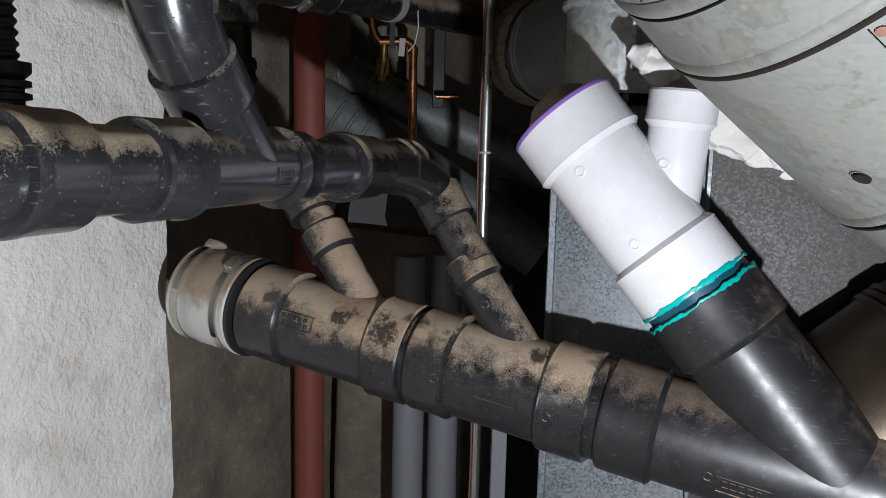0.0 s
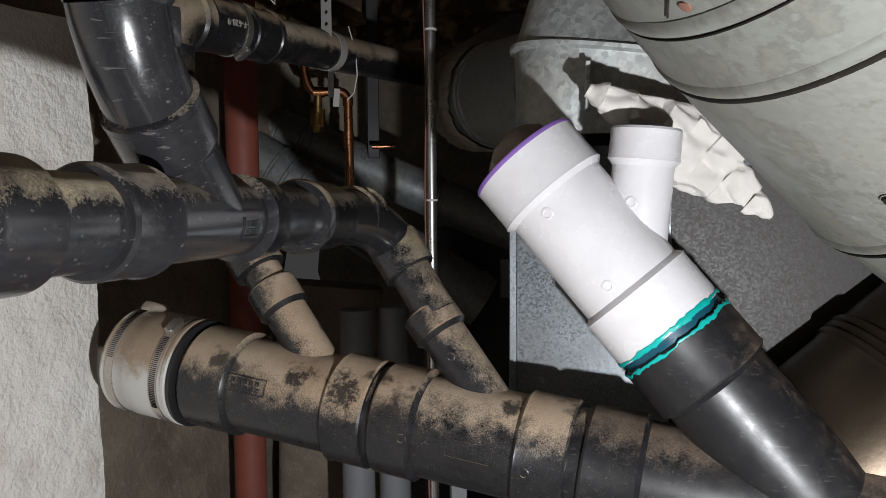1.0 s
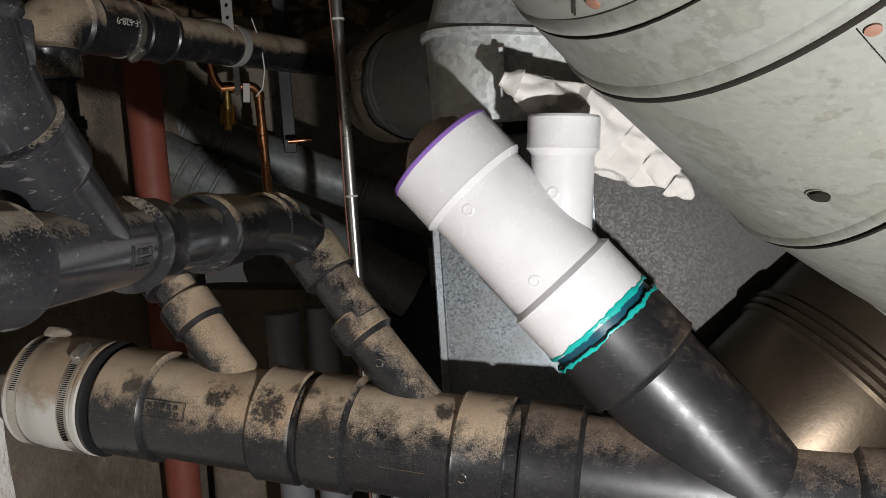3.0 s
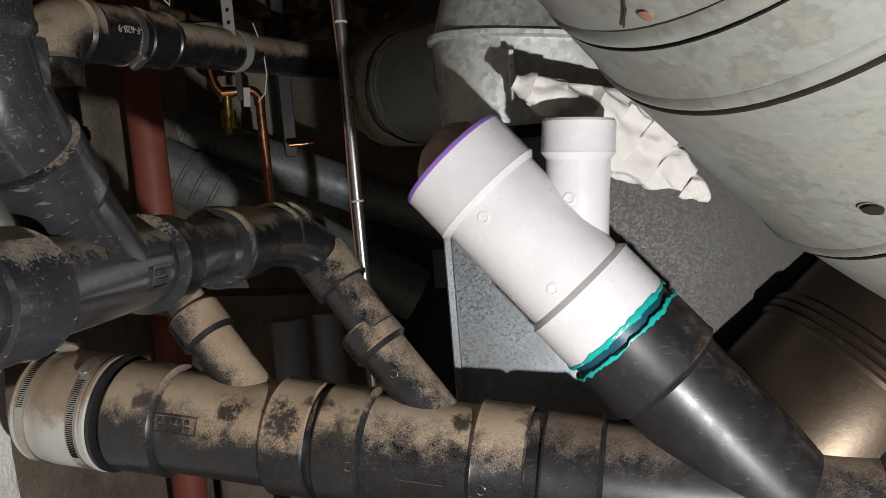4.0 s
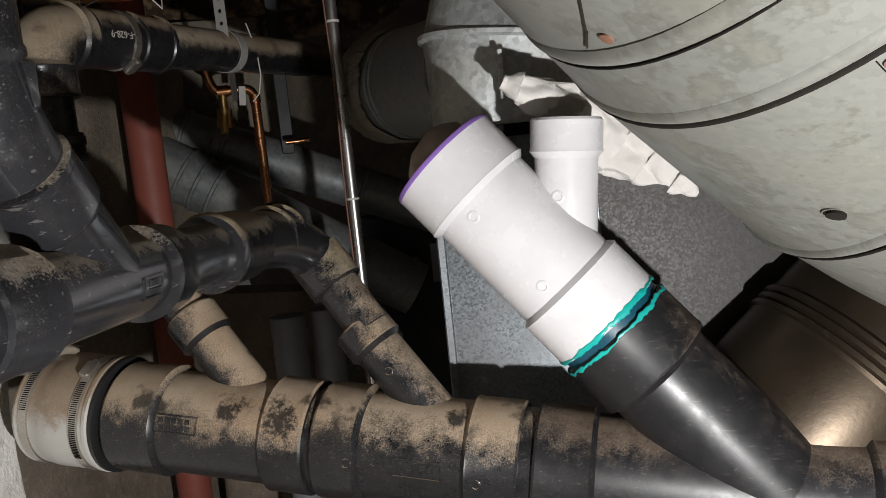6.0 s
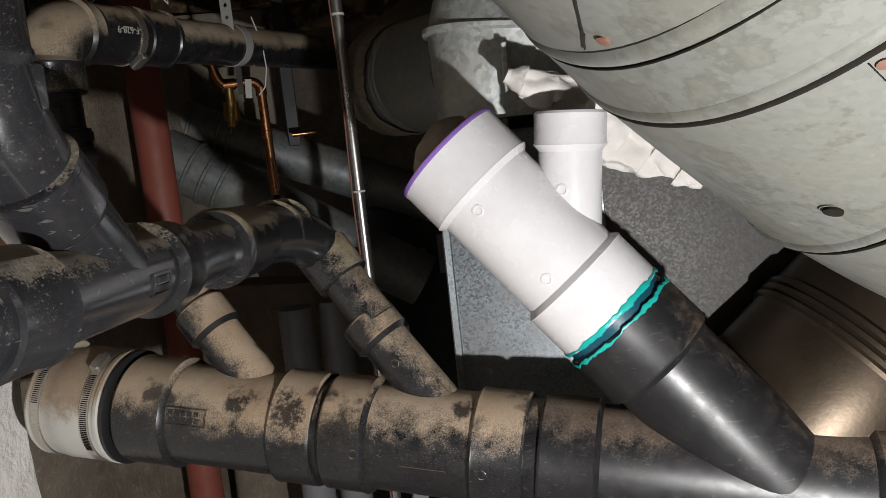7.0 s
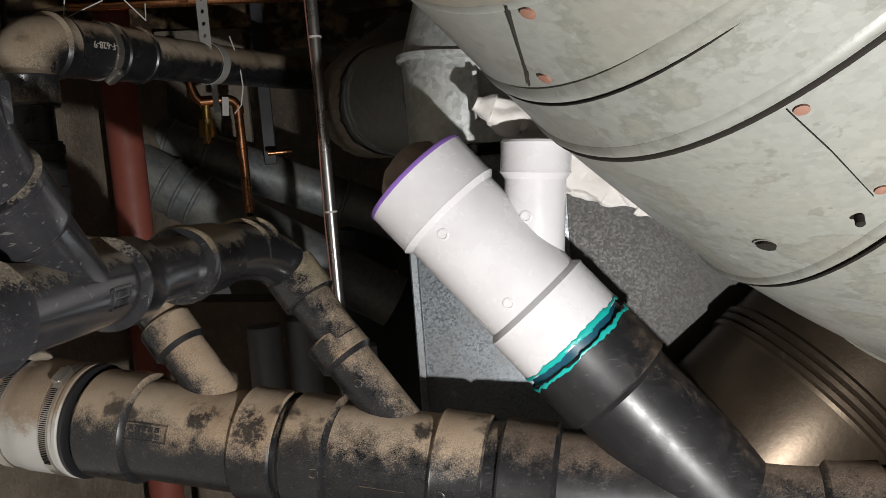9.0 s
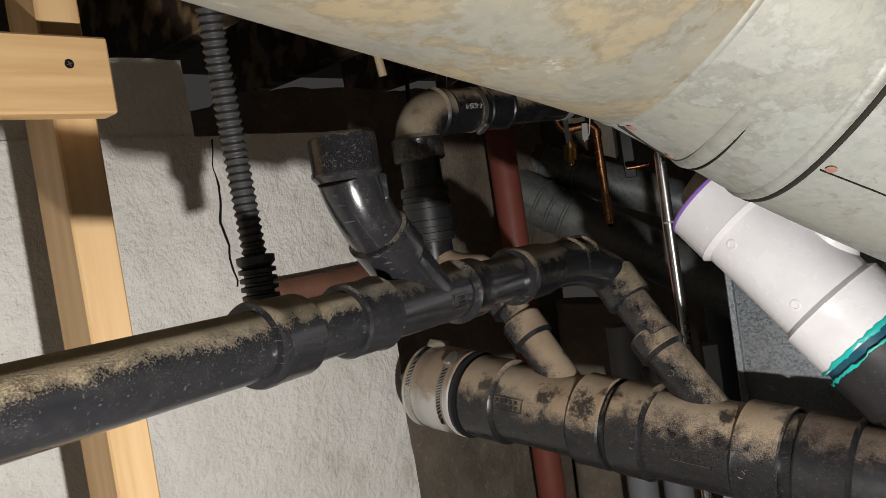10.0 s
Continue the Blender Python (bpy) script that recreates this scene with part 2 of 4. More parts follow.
LOWER = galvanized("lower_duct_sheet", (0.075, 0.057, 0.040), 700, 0.38, stain=(0.09, 0.065, 0.042), metal=0.85, flake=0.2, dull=0.25)
FAR_DUCT = galvanized("far_duct_sheet", (0.25, 0.27, 0.275), 110, 0.5, dust=0.10, metal=0.45, flake=0.8)
# near-black for seam grime, holes and the shaded gap under the boot
SEAM = plain("grime_and_gap_black", (0.007, 0.0055, 0.004), 0.9)
SEAM.node_tree.nodes["Principled BSDF"].inputs["Specular IOR Level"].default_value = 0.15
BAND = plain("stainless_band", (0.55, 0.52, 0.47), 0.32, 0.9)
RUBBER_PALE = plain("dusty_rubber", (0.34, 0.31, 0.26), 0.7)
BLACK_RUBBER = plain("black_rubber", (0.015, 0.015, 0.016), 0.45)
WALL = painted_wall("whitewashed_concrete")
STONE = stone("bare_stone", (0.30, 0.25, 0.19), (0.16, 0.13, 0.10))
MORTAR = stone("mortar_grey", (0.32, 0.28, 0.22), (0.2, 0.17, 0.13))
WOOD = timber("pine")
WOOD_H = timber("pine_flat", axis=0)
OLD_WOOD = timber("old_joist", (0.10, 0.065, 0.04), (0.06, 0.04, 0.025), axis=1)
RED = plain("red_oxide_paint", (0.30, 0.085, 0.06), 0.55, vary=0.45, scale=60)
COPPER = plain("copper", (0.70, 0.33, 0.16), 0.25, 1.0, vary=0.6)
BRASS = plain("brass", (0.60, 0.42, 0.15), 0.3, 1.0, vary=0.4)
STEEL = plain("zinc_conduit", (0.55, 0.54, 0.52), 0.28, 0.95, vary=0.4)
RUST = plain("rusty_iron", (0.17, 0.075, 0.045), 0.75, 0.1, vary=0.7, scale=90, bump=0.5)
FLEX = plain("flex_grey", (0.045, 0.044, 0.043), 0.45, 0.3, vary=0.5)
def terry(name):
    M = Mat(name, rough=0.95)
    M.co = M.world_pos()
    loops = M.voronoi(950)
    rows = M.noise(60, 4, 0.6, stretch=(1, 1, 3))
    col = M.mix(M.ramp(loops, 0.1, 0.7), (0.80, 0.775, 0.74), (0.66, 0.63, 0.59))
    col = M.mix(M.math("MULTIPLY", M.ramp(rows, 0.5, 0.75), 0.35), col, (0.66, 0.61, 0.56))
    M.bump(M.math("SUBTRACT", M.math("MULTIPLY", rows, 1.2), loops), 0.45, 0.0012)
    return M.out(col, 0.95)


TOWEL = terry("terry_cloth")
# white towelling coloured tan for the shade inside the wye's mouth
SHADED_CLOTH = plain("shaded_cloth", (0.40, 0.335, 0.28), 0.95, vary=0.4, scale=60, bump=0.6)
STRAP = plain("strap_zinc", (0.42, 0.41, 0.39), 0.5, 0.3)
WIRE = plain("white_wire", (0.6, 0.58, 0.54), 0.5)
DARK = plain("dark_cabinet", (0.035, 0.035, 0.038), 0.5)
CABLE = plain("tan_cable", (0.42, 0.32, 0.20), 0.5)
GREY_PAINT = plain("grey_enamel", (0.22, 0.225, 0.24), 0.4, vary=0.3)
LABEL_INK = plain("label_print", (0.42, 0.40, 0.36), 0.6)
RUST_SPOT = plain("rust_spot", (0.11, 0.050, 0.03), 0.7, vary=0.6)
CEILING = plain("ceiling_boards", (0.09, 0.07, 0.05), 0.8)
# floor and unseen closing walls made pale to bounce lamp light into shadows
FLOOR = stone("floor_concrete", (0.36, 0.33, 0.29), (0.26, 0.24, 0.21))
BOUNCE_WALL = stone("bounce_wall", (0.62, 0.60, 0.56), (0.5, 0.48, 0.44))


# ---- building helpers ----
MX = Vector((0.894, -0.448, 0))     # across the room, away from the white wall
NY = Vector((0.448, 0.894, 0))      # along the white wall
UP = Vector((0, 0, 1))


def H(a, b, z):
    return MX * a + NY * b + UP * z


def axis_frame(p, u, side=None):
    """A frame at p with its z along u and its x towards side."""
    u = Vector(u).normalized()
    s = Vector(side) if side is not None else (Vector((0, 0, 1)) if abs(u.z) < 0.9 else Vector((1, 0, 0)))
    x = (s - u * s.dot(u)).normalized()
    y = u.cross(x)
    return Matrix(((x.x, y.x, u.x, p[0]), (x.y, y.y, u.y, p[1]), (x.z, y.z, u.z, p[2]), (0, 0, 0, 1)))


ROOM = Matrix(((MX.x, NY.x, 0, 0), (MX.y, NY.y, 0, 0), (0, 0, 1, 0), (0, 0, 0, 1)))


def thing(name, m, label, category, group="", kind=""):
    ob = new(name)
    ob.empty_display_size = 0.02
    ob.matrix_world = m
    return tagged(ob, label, category, group, kind)


def mesh_of(name, bm, material, smooth=True, angle=35):
    me = bpy.data.meshes.new(name)
    bmesh.ops.recalc_face_normals(bm, faces=bm.faces)
    if smooth:
        for f in bm.faces:
            f.smooth = True
        for e in bm.edges:
            if len(e.link_faces) == 2 and e.calc_face_angle(0) > radians(angle):
                e.smooth = False
    bm.to_mesh(me)
    bm.free()
    me.materials.append(material)
    return me


def part(name, bm, material, parent, label="", at=None, smooth=True):
    ob = new(name, mesh_of(name, bm, material, smooth))
    ob.parent = parent
    if at is not None:
        ob.matrix_basis = at
    return tagged(ob, label)


def whole(name, bm, material, m, label, category, group="", kind="", smooth=True):
    ob = new(name, mesh_of(name, bm, material, smooth))
    ob.matrix_world = m
    return tagged(ob, label, category, group, kind)


def lathe(profile, segs=48, loop=False, wob=0.0):
    """Turn a profile of (z, r) about z. loop joins its last ring to its first."""
    bm = bmesh.new()
    rings = []
    for z, r in profile:
        ring = []
        for i in range(segs):
            a = 2 * math.pi * i / segs
            k = 1 + wob * noise.noise((math.cos(a) * 2, math.sin(a) * 2, z * 30))
            ring.append(bm.verts.new((r * k * math.cos(a), r * k * math.sin(a), z)))
        rings.append(ring)
    pairs = list(zip(rings, rings[1:])) + ([(rings[-1], rings[0])] if loop else [])
    for p, q in pairs:
        for i in range(segs):
            j = (i + 1) % segs
            bm.faces.new((p[i], p[j], q[j], q[i]))
    if not loop:
        bm.faces.new(rings[0])
        bm.faces.new(rings[-1])
    return bm


def tube_profile(z0, z1, r, wall=0.005, e=0.0012):
    return [(z0, r - e), (z0 + e, r), (z1 - e, r), (z1, r - e), (z1, r - wall), (z0, r - wall)]


def tube(z0, z1, r, wall=0.005, segs=48):
    return lathe(tube_profile(z0, z1, r, wall), segs, True)


def hub_bm(z0, z1, r, inner, segs=48, bead=0.0016):
    """A socket with a rolled bead at the shoulder (z0) and a chamfered mouth (z1)."""
    s = 1 if z1 > z0 else -1
    e = 0.0025 * s
    prof = [(z0 - 2.6 * e, inner + 0.0004), (z0, r - 0.0015), (z0 + e, r + bead * 0.5), (z0 + 2 * e, r), (z1 - e, r), (z1, r - 0.0018),
            (z1, inner), (z0 - 2.6 * e, inner)]
    return lathe(prof, segs, True)


def box(x0, x1, y0, y1, z0, z1, bevel=0.0, seg=1):
    bm = bmesh.new()
    v = [bm.verts.new((x, y, z)) for x in (x0, x1) for y in (y0, y1) for z in (z0, z1)]
    for f in ((0, 1, 3, 2), (4, 6, 7, 5), (0, 4, 5, 1), (2, 3, 7, 6), (0, 2, 6, 4), (1, 5, 7, 3)):
        bm.faces.new([v[i] for i in f])
    if bevel:
        bmesh.ops.bevel(bm, geom=bm.edges[:], offset=bevel, segments=seg, affect="EDGES", profile=0.6)
    return bm


def sweep(points, r, segs=24, wall=0.0, radii=None):
    """A round bar or pipe along world points, mitred at each."""
    bm = bmesh.new()
    pts = [Vector(p) for p in points]
    rings, x = [], None
    for i, p in enumerate(pts):
        d0 = (p - pts[i - 1]).normalized() if i else None
        d1 = (pts[i + 1] - p).normalized() if i < len(pts) - 1 else None
        d = ((d0 or d1) + (d1 or d0)).normalized()
        if x is None:
            s = UP if abs(d.z) < 0.9 else Vector((1, 0, 0))
            x = (s - d * s.dot(d)).normalized()
        x = (x - d * x.dot(d)).normalized()
        y = d.cross(x)
        rr = radii[i] if radii else r
        rings.append([bm.verts.new(p + (x * math.cos(2 * math.pi * k / segs) + y * math.sin(2 * math.pi * k / segs)) * rr) for k in range(segs)])
    for p, q in zip(rings, rings[1:]):
        for i in range(segs):
            j = (i + 1) % segs
            bm.faces.new((p[i], p[j], q[j], q[i]))
    bm.faces.new(rings[0])
    bm.faces.new(rings[-1])
    return bm


def arc(p0, corner, p1, n=10, lead=True):
    """Points of a smooth bend from p0 to p1 round a corner."""
    a, c, b = Vector(p0), Vector(corner), Vector(p1)
    out = []
    for i in range(n + 1):
        t = i / n
        out.append(a * (1 - t) ** 2 + c * 2 * t * (1 - t) + b * t * t)
    return out


def boss(r=0.006, h=0.0011):
    return lathe([(-0.004, r), (h * 0.6, r), (h, r * 0.86), (h, r * 0.66), (h * 0.35, r * 0.58), (h * 0.35, 0.0004)], 24)


def on_side(z, r, deg):
    """Frame on a cylinder's side: z out of the surface, at angle deg round the axis."""
    a = radians(deg)
    return axis_frame((r * math.cos(a), r * math.sin(a), z), (math.cos(a), math.sin(a), 0), (0, 0, 1))


# ---- the structure ----


def wall_block(name, a0, a1, b0, b1, z0, z1, mat, label, step=0.02, amp=0.006, parent=None):
    bm = bmesh.new()
    na, nb, nz = (max(1, int(abs(q - p) / step)) for p, q in ((a0, a1), (b0, b1), (z0, z1)))
    na, nb, nz = min(na, 8), min(nb, 110), min(nz, 110)
    seen = {}

    def vert(i, j, k):
        key = (i, j, k)
        if key not in seen:
            p = Vector((a0 + (a1 - a0) * i / na, b0 + (b1 - b0) * j / nb, z0 + (z1 - z0) * k / nz))
            q = Vector((noise.noise(p * 9), noise.noise(p * 9 + Vector((7, 1, 3))), noise.noise(p * 9 + Vector((2, 8, 5))))) * amp
            q += Vector((noise.noise(p * 38), noise.noise(p * 38 + Vector((4, 2, 9))), noise.noise(p * 38 + Vector((1, 6, 2))))) * amp * 0.45
            seen[key] = bm.verts.new(p + q)
        return seen[key]

    for (n1, n2, fix, axis) in ((nb, nz, (0, na), 0), (na, nz, (0, nb), 1), (na, nb, (0, nz), 2)):
        for c in fix:
            for i in range(n1):
                for j in range(n2):
                    idx = []
                    for (di, dj) in ((0, 0), (1, 0), (1, 1), (0, 1)):
                        pq = [i + di, j + dj]
                        pq.insert(axis, c)
                        idx.append(vert(*pq))
                    bm.faces.new(idx)
    if parent is not None:
        return part(name, bm, mat, parent, label)
    ob = whole(name, bm, mat, ROOM, label, "wall", kind="structure")
    return ob


WA = -0.779                         # the white wall's face
wall_block("wall_west", WA - 0.3, WA, -1.6, 0.816, 0.0, 1.757, WALL, "whitewashed rough concrete foundation wall with cracks", 0.016, 0.005)
wall_block("wall_west_upper", WA - 0.3, WA - 0.004, -1.6, 0.503, 1.757, 1.862, WALL, "whitewashed concrete ledge on the foundation wall", 0.014, 0.005)
wall_block("wall_stone", WA - 0.75, WA - 0.32, 0.82, 1.75, 0.0, 1.9, STONE, "bare brown stone foundation in a recess", 0.03, 0.018)
wall_block("wall_north", -1.6, 3.2, 2.75, 2.95, 0.0, 2.2, STONE, "dark bare stone wall at the far end", 0.06, 0.02)
for nm, dims, mt, lb in (
    ("floor", (-2.2, 3.4, -2.2, 3.0, -0.1, 0.0), FLOOR, "grey concrete basement floor"),
    ("ceiling", (-2.2, 3.4, -2.2, 3.0, 2.2, 2.3), CEILING, "dark boards between basement joists"),
    # unseen walls added behind and beside the lens as pale reflectors
    ("wall_south", (-1.6, 3.4, -2.1, -1.9, 0.0, 2.2), BOUNCE_WALL, "unseen pale closing wall added to bounce light"),
    ("wall_east", (3.0, 3.2, -1.9, 2.75, 0.0, 2.2), BOUNCE_WALL, "unseen pale closing wall added to bounce light"),
):
    whole(nm, box(*dims), mt, ROOM, lb, nm.split("_")[0], kind="structure", smooth=False)


def joist(b):
    bm = box(-1.6, 3.0, b - 0.022, b + 0.022, 1.98, 2.199, 0.003)
    whole("ceiling_joist", bm, OLD_WOOD, ROOM, "dark old wooden floor joist under the boards", "joist", "floor joists")


for b in (-0.9, -0.5, -0.1, 0.3, 0.7, 1.1, 1.5, 1.9, 2.3):
    joist(b)

# ---- the main drain line ----
P0 = Vector((0.0406, 0.9043, 1.2805))
U0 = Vector((0.9026, -0.4122, -0.1238)).normalized()
LEGDIR = Vector((-0.515, 0.37, 0.773)).normalized()
RB, RH = 0.0572, 0.0628


def drain_wye(name, label, z0, z1, z2, z3, zb, out, mat, br=0.0265, bh=0.0315, b_hub0=0.10, b_hub1=0.135, leg=LEGDIR, tri=False):
    """A moulded wye: straight body with a socket at each end and a 45-degree branch."""
    top = thing(name, axis_frame(P0 + U0 * zb, U0, out), label, "pipe fitting", "black drain wyes")
    z0, z1, z2, z3 = (z - zb for z in (z0, z1, z2, z3))
    part("body", tube(z1 - 0.002, z2 + 0.002, RB, 0.006, 64), mat, top)
    part("hub", hub_bm(z1, z0, RH, RB - 0.006, 64), mat, top)
    part("hub", hub_bm(z2, z3, RH, RB - 0.006, 64), mat, top)
    inv = top.matrix_world.inverted().to_3x3()
    d = (inv @ Vector(leg)).normalized()
    bf = axis_frame((0, 0, 0), d, (0, 1, 0))
    part("branch", tube(0.0 if br > 0.05 else 0.03, b_hub0 + 0.002, br, 0.004, 64), mat, top, at=bf)
    part("branch_hub", hub_bm(b_hub0, b_hub1, bh, br - 0.004), mat, top, at=bf)
    return top


BR_OUT = LEGDIR - U0 * LEGDIR.dot(U0)
wye_a = drain_wye("drain_wye", "black plastic drain wye thick with brown dust", -0.235, -0.172, -0.045, 0.004, -0.045, BR_OUT, ABS_DUSTY, b_hub0=0.138, b_hub1=0.175)
wye_b = drain_wye("drain_wye", "black plastic drain wye half wiped of dust", 0.013, 0.062, 0.175, 0.229, 0.168, BR_OUT, ABS_MID, b_hub0=0.150, b_hub1=0.182)
PW = Vector((0.2395, 0.817, 1.5171))      # on the white wye's axis
WDIR = -Vector((0.5917, -0.2797, -0.7561)).normalized()
across = U0.cross(WDIR).cross(WDIR)
ZC = (PW - P0).dot(across) / U0.dot(across)       # where that axis meets the drain
SC = (P0 + U0 * ZC - PW).dot(-WDIR)
wye_c = drain_wye("large_drain_wye", "large black plastic drain wye joined to the white one", 0.243, 0.300, ZC + 0.07, ZC + 0.125, ZC,
                  WDIR - U0 * WDIR.dot(U0), ABS_BIG, br=0.0560, bh=0.0625, b_hub0=SC - 0.224, b_hub1=SC - 0.169, leg=WDIR)


def boss_at(parent, place, p, u, r, mat, size=0.0058):
    """A moulding mark on a round part, facing out at the given place."""
    p, u, q = Vector(p), Vector(u).normalized(), Vector(place)
    foot = p + u * (q - p).dot(u)
    out = (q - foot).normalized()
    part("boss", boss(size), mat, parent, at=parent.matrix_world.inverted() @ axis_frame(foot + out * (r - 0.0004), out, u))


boss_at(wye_b, (0.066, 0.828, 1.275), P0, U0, RH, ABS_MID)
boss_at(wye_b, (0.189, 0.777, 1.254), P0, U0, RH, ABS_MID)
boss_at(wye_b, (0.1186, 0.850, 1.356), P0 + U0 * 0.168, LEGDIR, 0.0265, ABS_MID, 0.005)
boss_at(wye_c, (0.330, 0.690, 1.215), P0, U0, RB, ABS_MID)


def label_plate(parent, z, deg, r, w=0.052, h=0.02):
    """A raised moulded frame with two illegible bars in it, bent to the pipe."""
    bm = bmesh.new()

    def bent(x0, x1, y0, y1, t):
        n = 8
        lo, hi = [], []
        for i in range(n + 1):
            y = y0 + (y1 - y0) * i / n
            a = radians(deg) + y / r
            for lst, rr in ((lo, r - 0.002), (hi, r + t)):
                lst.append([bm.verts.new((rr * math.cos(a), rr * math.sin(a), z + x)) for x in (x0, x1)])
        for i in range(n):
            bm.faces.new((hi[i][0], hi[i][1], hi[i + 1][1], hi[i + 1][0]))
            bm.faces.new((lo[i][0], hi[i][0], hi[i + 1][0], lo[i + 1][0]))
            bm.faces.new((lo[i][1], hi[i][1], hi[i + 1][1], lo[i + 1][1]))
        bm.faces.new((lo[0][0], lo[0][1], hi[0][1], hi[0][0]))
        bm.faces.new((lo[n][0], lo[n][1], hi[n][1], hi[n][0]))

    e = 0.0016
    bent(-w / 2, w / 2, -h / 2, -h / 2 + e, 0.0012)
    bent(-w / 2, w / 2, h / 2 - e, h / 2, 0.0012)
    bent(-w / 2, -w / 2 + e, -h / 2, h / 2, 0.0012)
    bent(w / 2 - e, w / 2, -h / 2, h / 2, 0.0012)
    for k in range(5):
        x = -w / 2 + 0.006 + k * (w - 0.012) / 5
        bent(x, x + 0.005, -h * 0.32, -h * 0.05, 0.0009)
        bent(x + 0.001, x + 0.0065, h * 0.05, h * 0.32, 0.0009)
    part("moulded_plate", bm, ABS_MID, parent, "raised moulded plate with worn marks")


label_plate(wye_a, -0.100, 82, RB)
label_plate(wye_b, -0.040, 98, RB)
label_plate(wye_c, -0.085, 112, RB)


def straight_pipe(name, p, u, z0, z1, r, mat, label, wall=0.005, group=""):
    top = thing(name, axis_frame(p, u), label, "pipe", group)
    part("pipe_wall", tube(z0, z1, r, wall), mat, top)
    return top


straight_pipe("drain_nipple", P0, U0, -0.015, 0.03, 0.0560, ABS_BARE, "short black pipe joining two drain wyes")
straight_pipe("drain_nipple", P0, U0, 0.21, 0.26, 0.0560, ABS_BARE, "short black pipe joining two drain wyes")
straight_pipe("drain_pipe", P0, U0, ZC + 0.10, 1.6, RB, ABS_RUSTY, "black drain pipe running on, brown with rusty dust")
straight_pipe("wall_stub_pipe", P0, U0, -0.344, -0.225, 0.0560, ABS_DUSTY, "dusty drain pipe stub coming out of the foundation")


def hose_clamp(parent, z, r, deg):
    cl = part("clamp", lathe([(z - 0.006, r), (z - 0.0055, r + 0.0012), (z + 0.0055, r + 0.0012), (z + 0.006, r), (z + 0.006, r - 0.002), (z - 0.006, r - 0.002)], 64, True), BAND, parent, "stainless worm clamp")
    a0 = radians(deg)
    bm = bmesh.new()
    for k in range(40):
        a = a0 + radians(14) + k * 0.035
        c, s = math.cos(a), math.sin(a)
        m = axis_frame(((r + 0.0012) * c, (r + 0.0012) * s, z), (c, s, 0), (0, 0, 1))
        b = box(-0.0042, 0.0042, -0.0005, 0.0005, -0.0008, 0.0006)
        b.transform(m)
        tmp = bpy.data.meshes.new("slotted_track")
        b.to_mesh(tmp)
        b.free()
        bm.from_mesh(tmp)
        bpy.data.meshes.remove(tmp)
    part("slotted_track", bm, SEAM, cl, "dark worm slots", smooth=False)
    part("screw_housing", box(-0.0075, 0.0075, -0.011, 0.011, -0.001, 0.008, 0.0025, 2), BAND, cl, at=on_side(z, r, deg))
    part("screw", lathe([(-0.014, 0.0035), (-0.009, 0.004), (0.012, 0.004), (0.0125, 0.001)], 12), BAND, cl,
         at=on_side(z, r + 0.004, deg) @ pose(0, 0, 0, 90, 0, 0))


coup = thing("rubber_coupling", axis_frame(P0, U0, BR_OUT), "pale dusty rubber coupling with two worm clamps on the drain", "coupling")
sl = [(-0.348, 0.060), (-0.347, 0.0645), (-0.343, 0.0668), (-0.340, 0.0655), (-0.315, 0.0655), (-0.312, 0.0672), (-0.298, 0.0668), (-0.282, 0.0668),
      (-0.276, 0.0655), (-0.256, 0.0655), (-0.254, 0.0675), (-0.250, 0.0675), (-0.248, 0.065), (-0.248, 0.056), (-0.348, 0.056)]
part("sleeve", lathe(sl, 64, True), RUBBER_DUST, coup)
hose_clamp(coup, -0.266, 0.0660, 38)
hose_clamp(coup, -0.332, 0.0660, -8)
part("lip", lathe([(-0.2475, 0.060), (-0.247, 0.0665), (-0.242, 0.0670), (-0.2405, 0.062), (-0.2405, 0.056), (-0.2475, 0.056)], 64, True), BLACK_RUBBER, coup)
whole("mortar_crumb", lathe([(-0.012, 0.003), (-0.006, 0.008), (0.004, 0.0075), (0.016, 0.005), (0.024, 0.002)], 10, wob=0.6), MORTAR,
      axis_frame(P0 + U0 * -0.322 + UP * 0.0700, U0 + UP * 0.1), "small grey mortar crumb lying on the coupling", "crumb")

# ---- the white wye ----
UW = -WDIR
VERT = UP - UW * UP.dot(UW)
wtop = thing("white_wye", axis_frame(PW, UW, (0.35, 0.1, 0.9)), "new glossy white plastic wye with purple and teal cement", "pipe fitting")
RW, RWH = 0.0560, 0.0612
part("body", tube(-0.022, 0.108, RW, 0.006, 72), PVC, wtop)
part("hub", hub_bm(-0.018, -0.070, RWH, RW - 0.004, 72), PVC, wtop)
part("hub", hub_bm(0.106, 0.160, RWH, RW - 0.004, 72), PVC, wtop)
part("primer_ring", lathe([(-0.0715, RWH - 0.0002), (-0.0698, RWH + 0.0006), (-0.0672, RWH + 0.0005), (-0.0665, RWH - 0.001), (-0.0715, RWH - 0.006)], 72, True), PURPLE, wtop, "purple primer round the mouth")
winv = wtop.matrix_world.inverted().to_3x3()
BRU = Vector((0.0796, -0.0209, 0.9966)).normalized()
BRP = Vector((0.3104, 0.7954, 1.5189))
bdir = (winv @ BRU).normalized()
BW = axis_frame(wtop.matrix_world.inverted() @ (BRP - BRU * 0.09), bdir, (0, 1, 0))
part("branch", tube(0.01, 0.136, 0.0312, 0.004, 56), PVC, wtop, at=BW)
part("branch_hub", hub_bm(0.135, 0.170, 0.0358, 0.029, 56), PVC, wtop, at=BW)

for place, p, u, r in (((0.216, 0.781, 1.515), PW, UW, RW), ((0.262, 0.743, 1.444), PW, UW, RW), ((0.293, 0.769, 1.524), BRP, BRU, 0.0312)):
    boss_at(wtop, place, p, u, r, PVC, 0.0062)


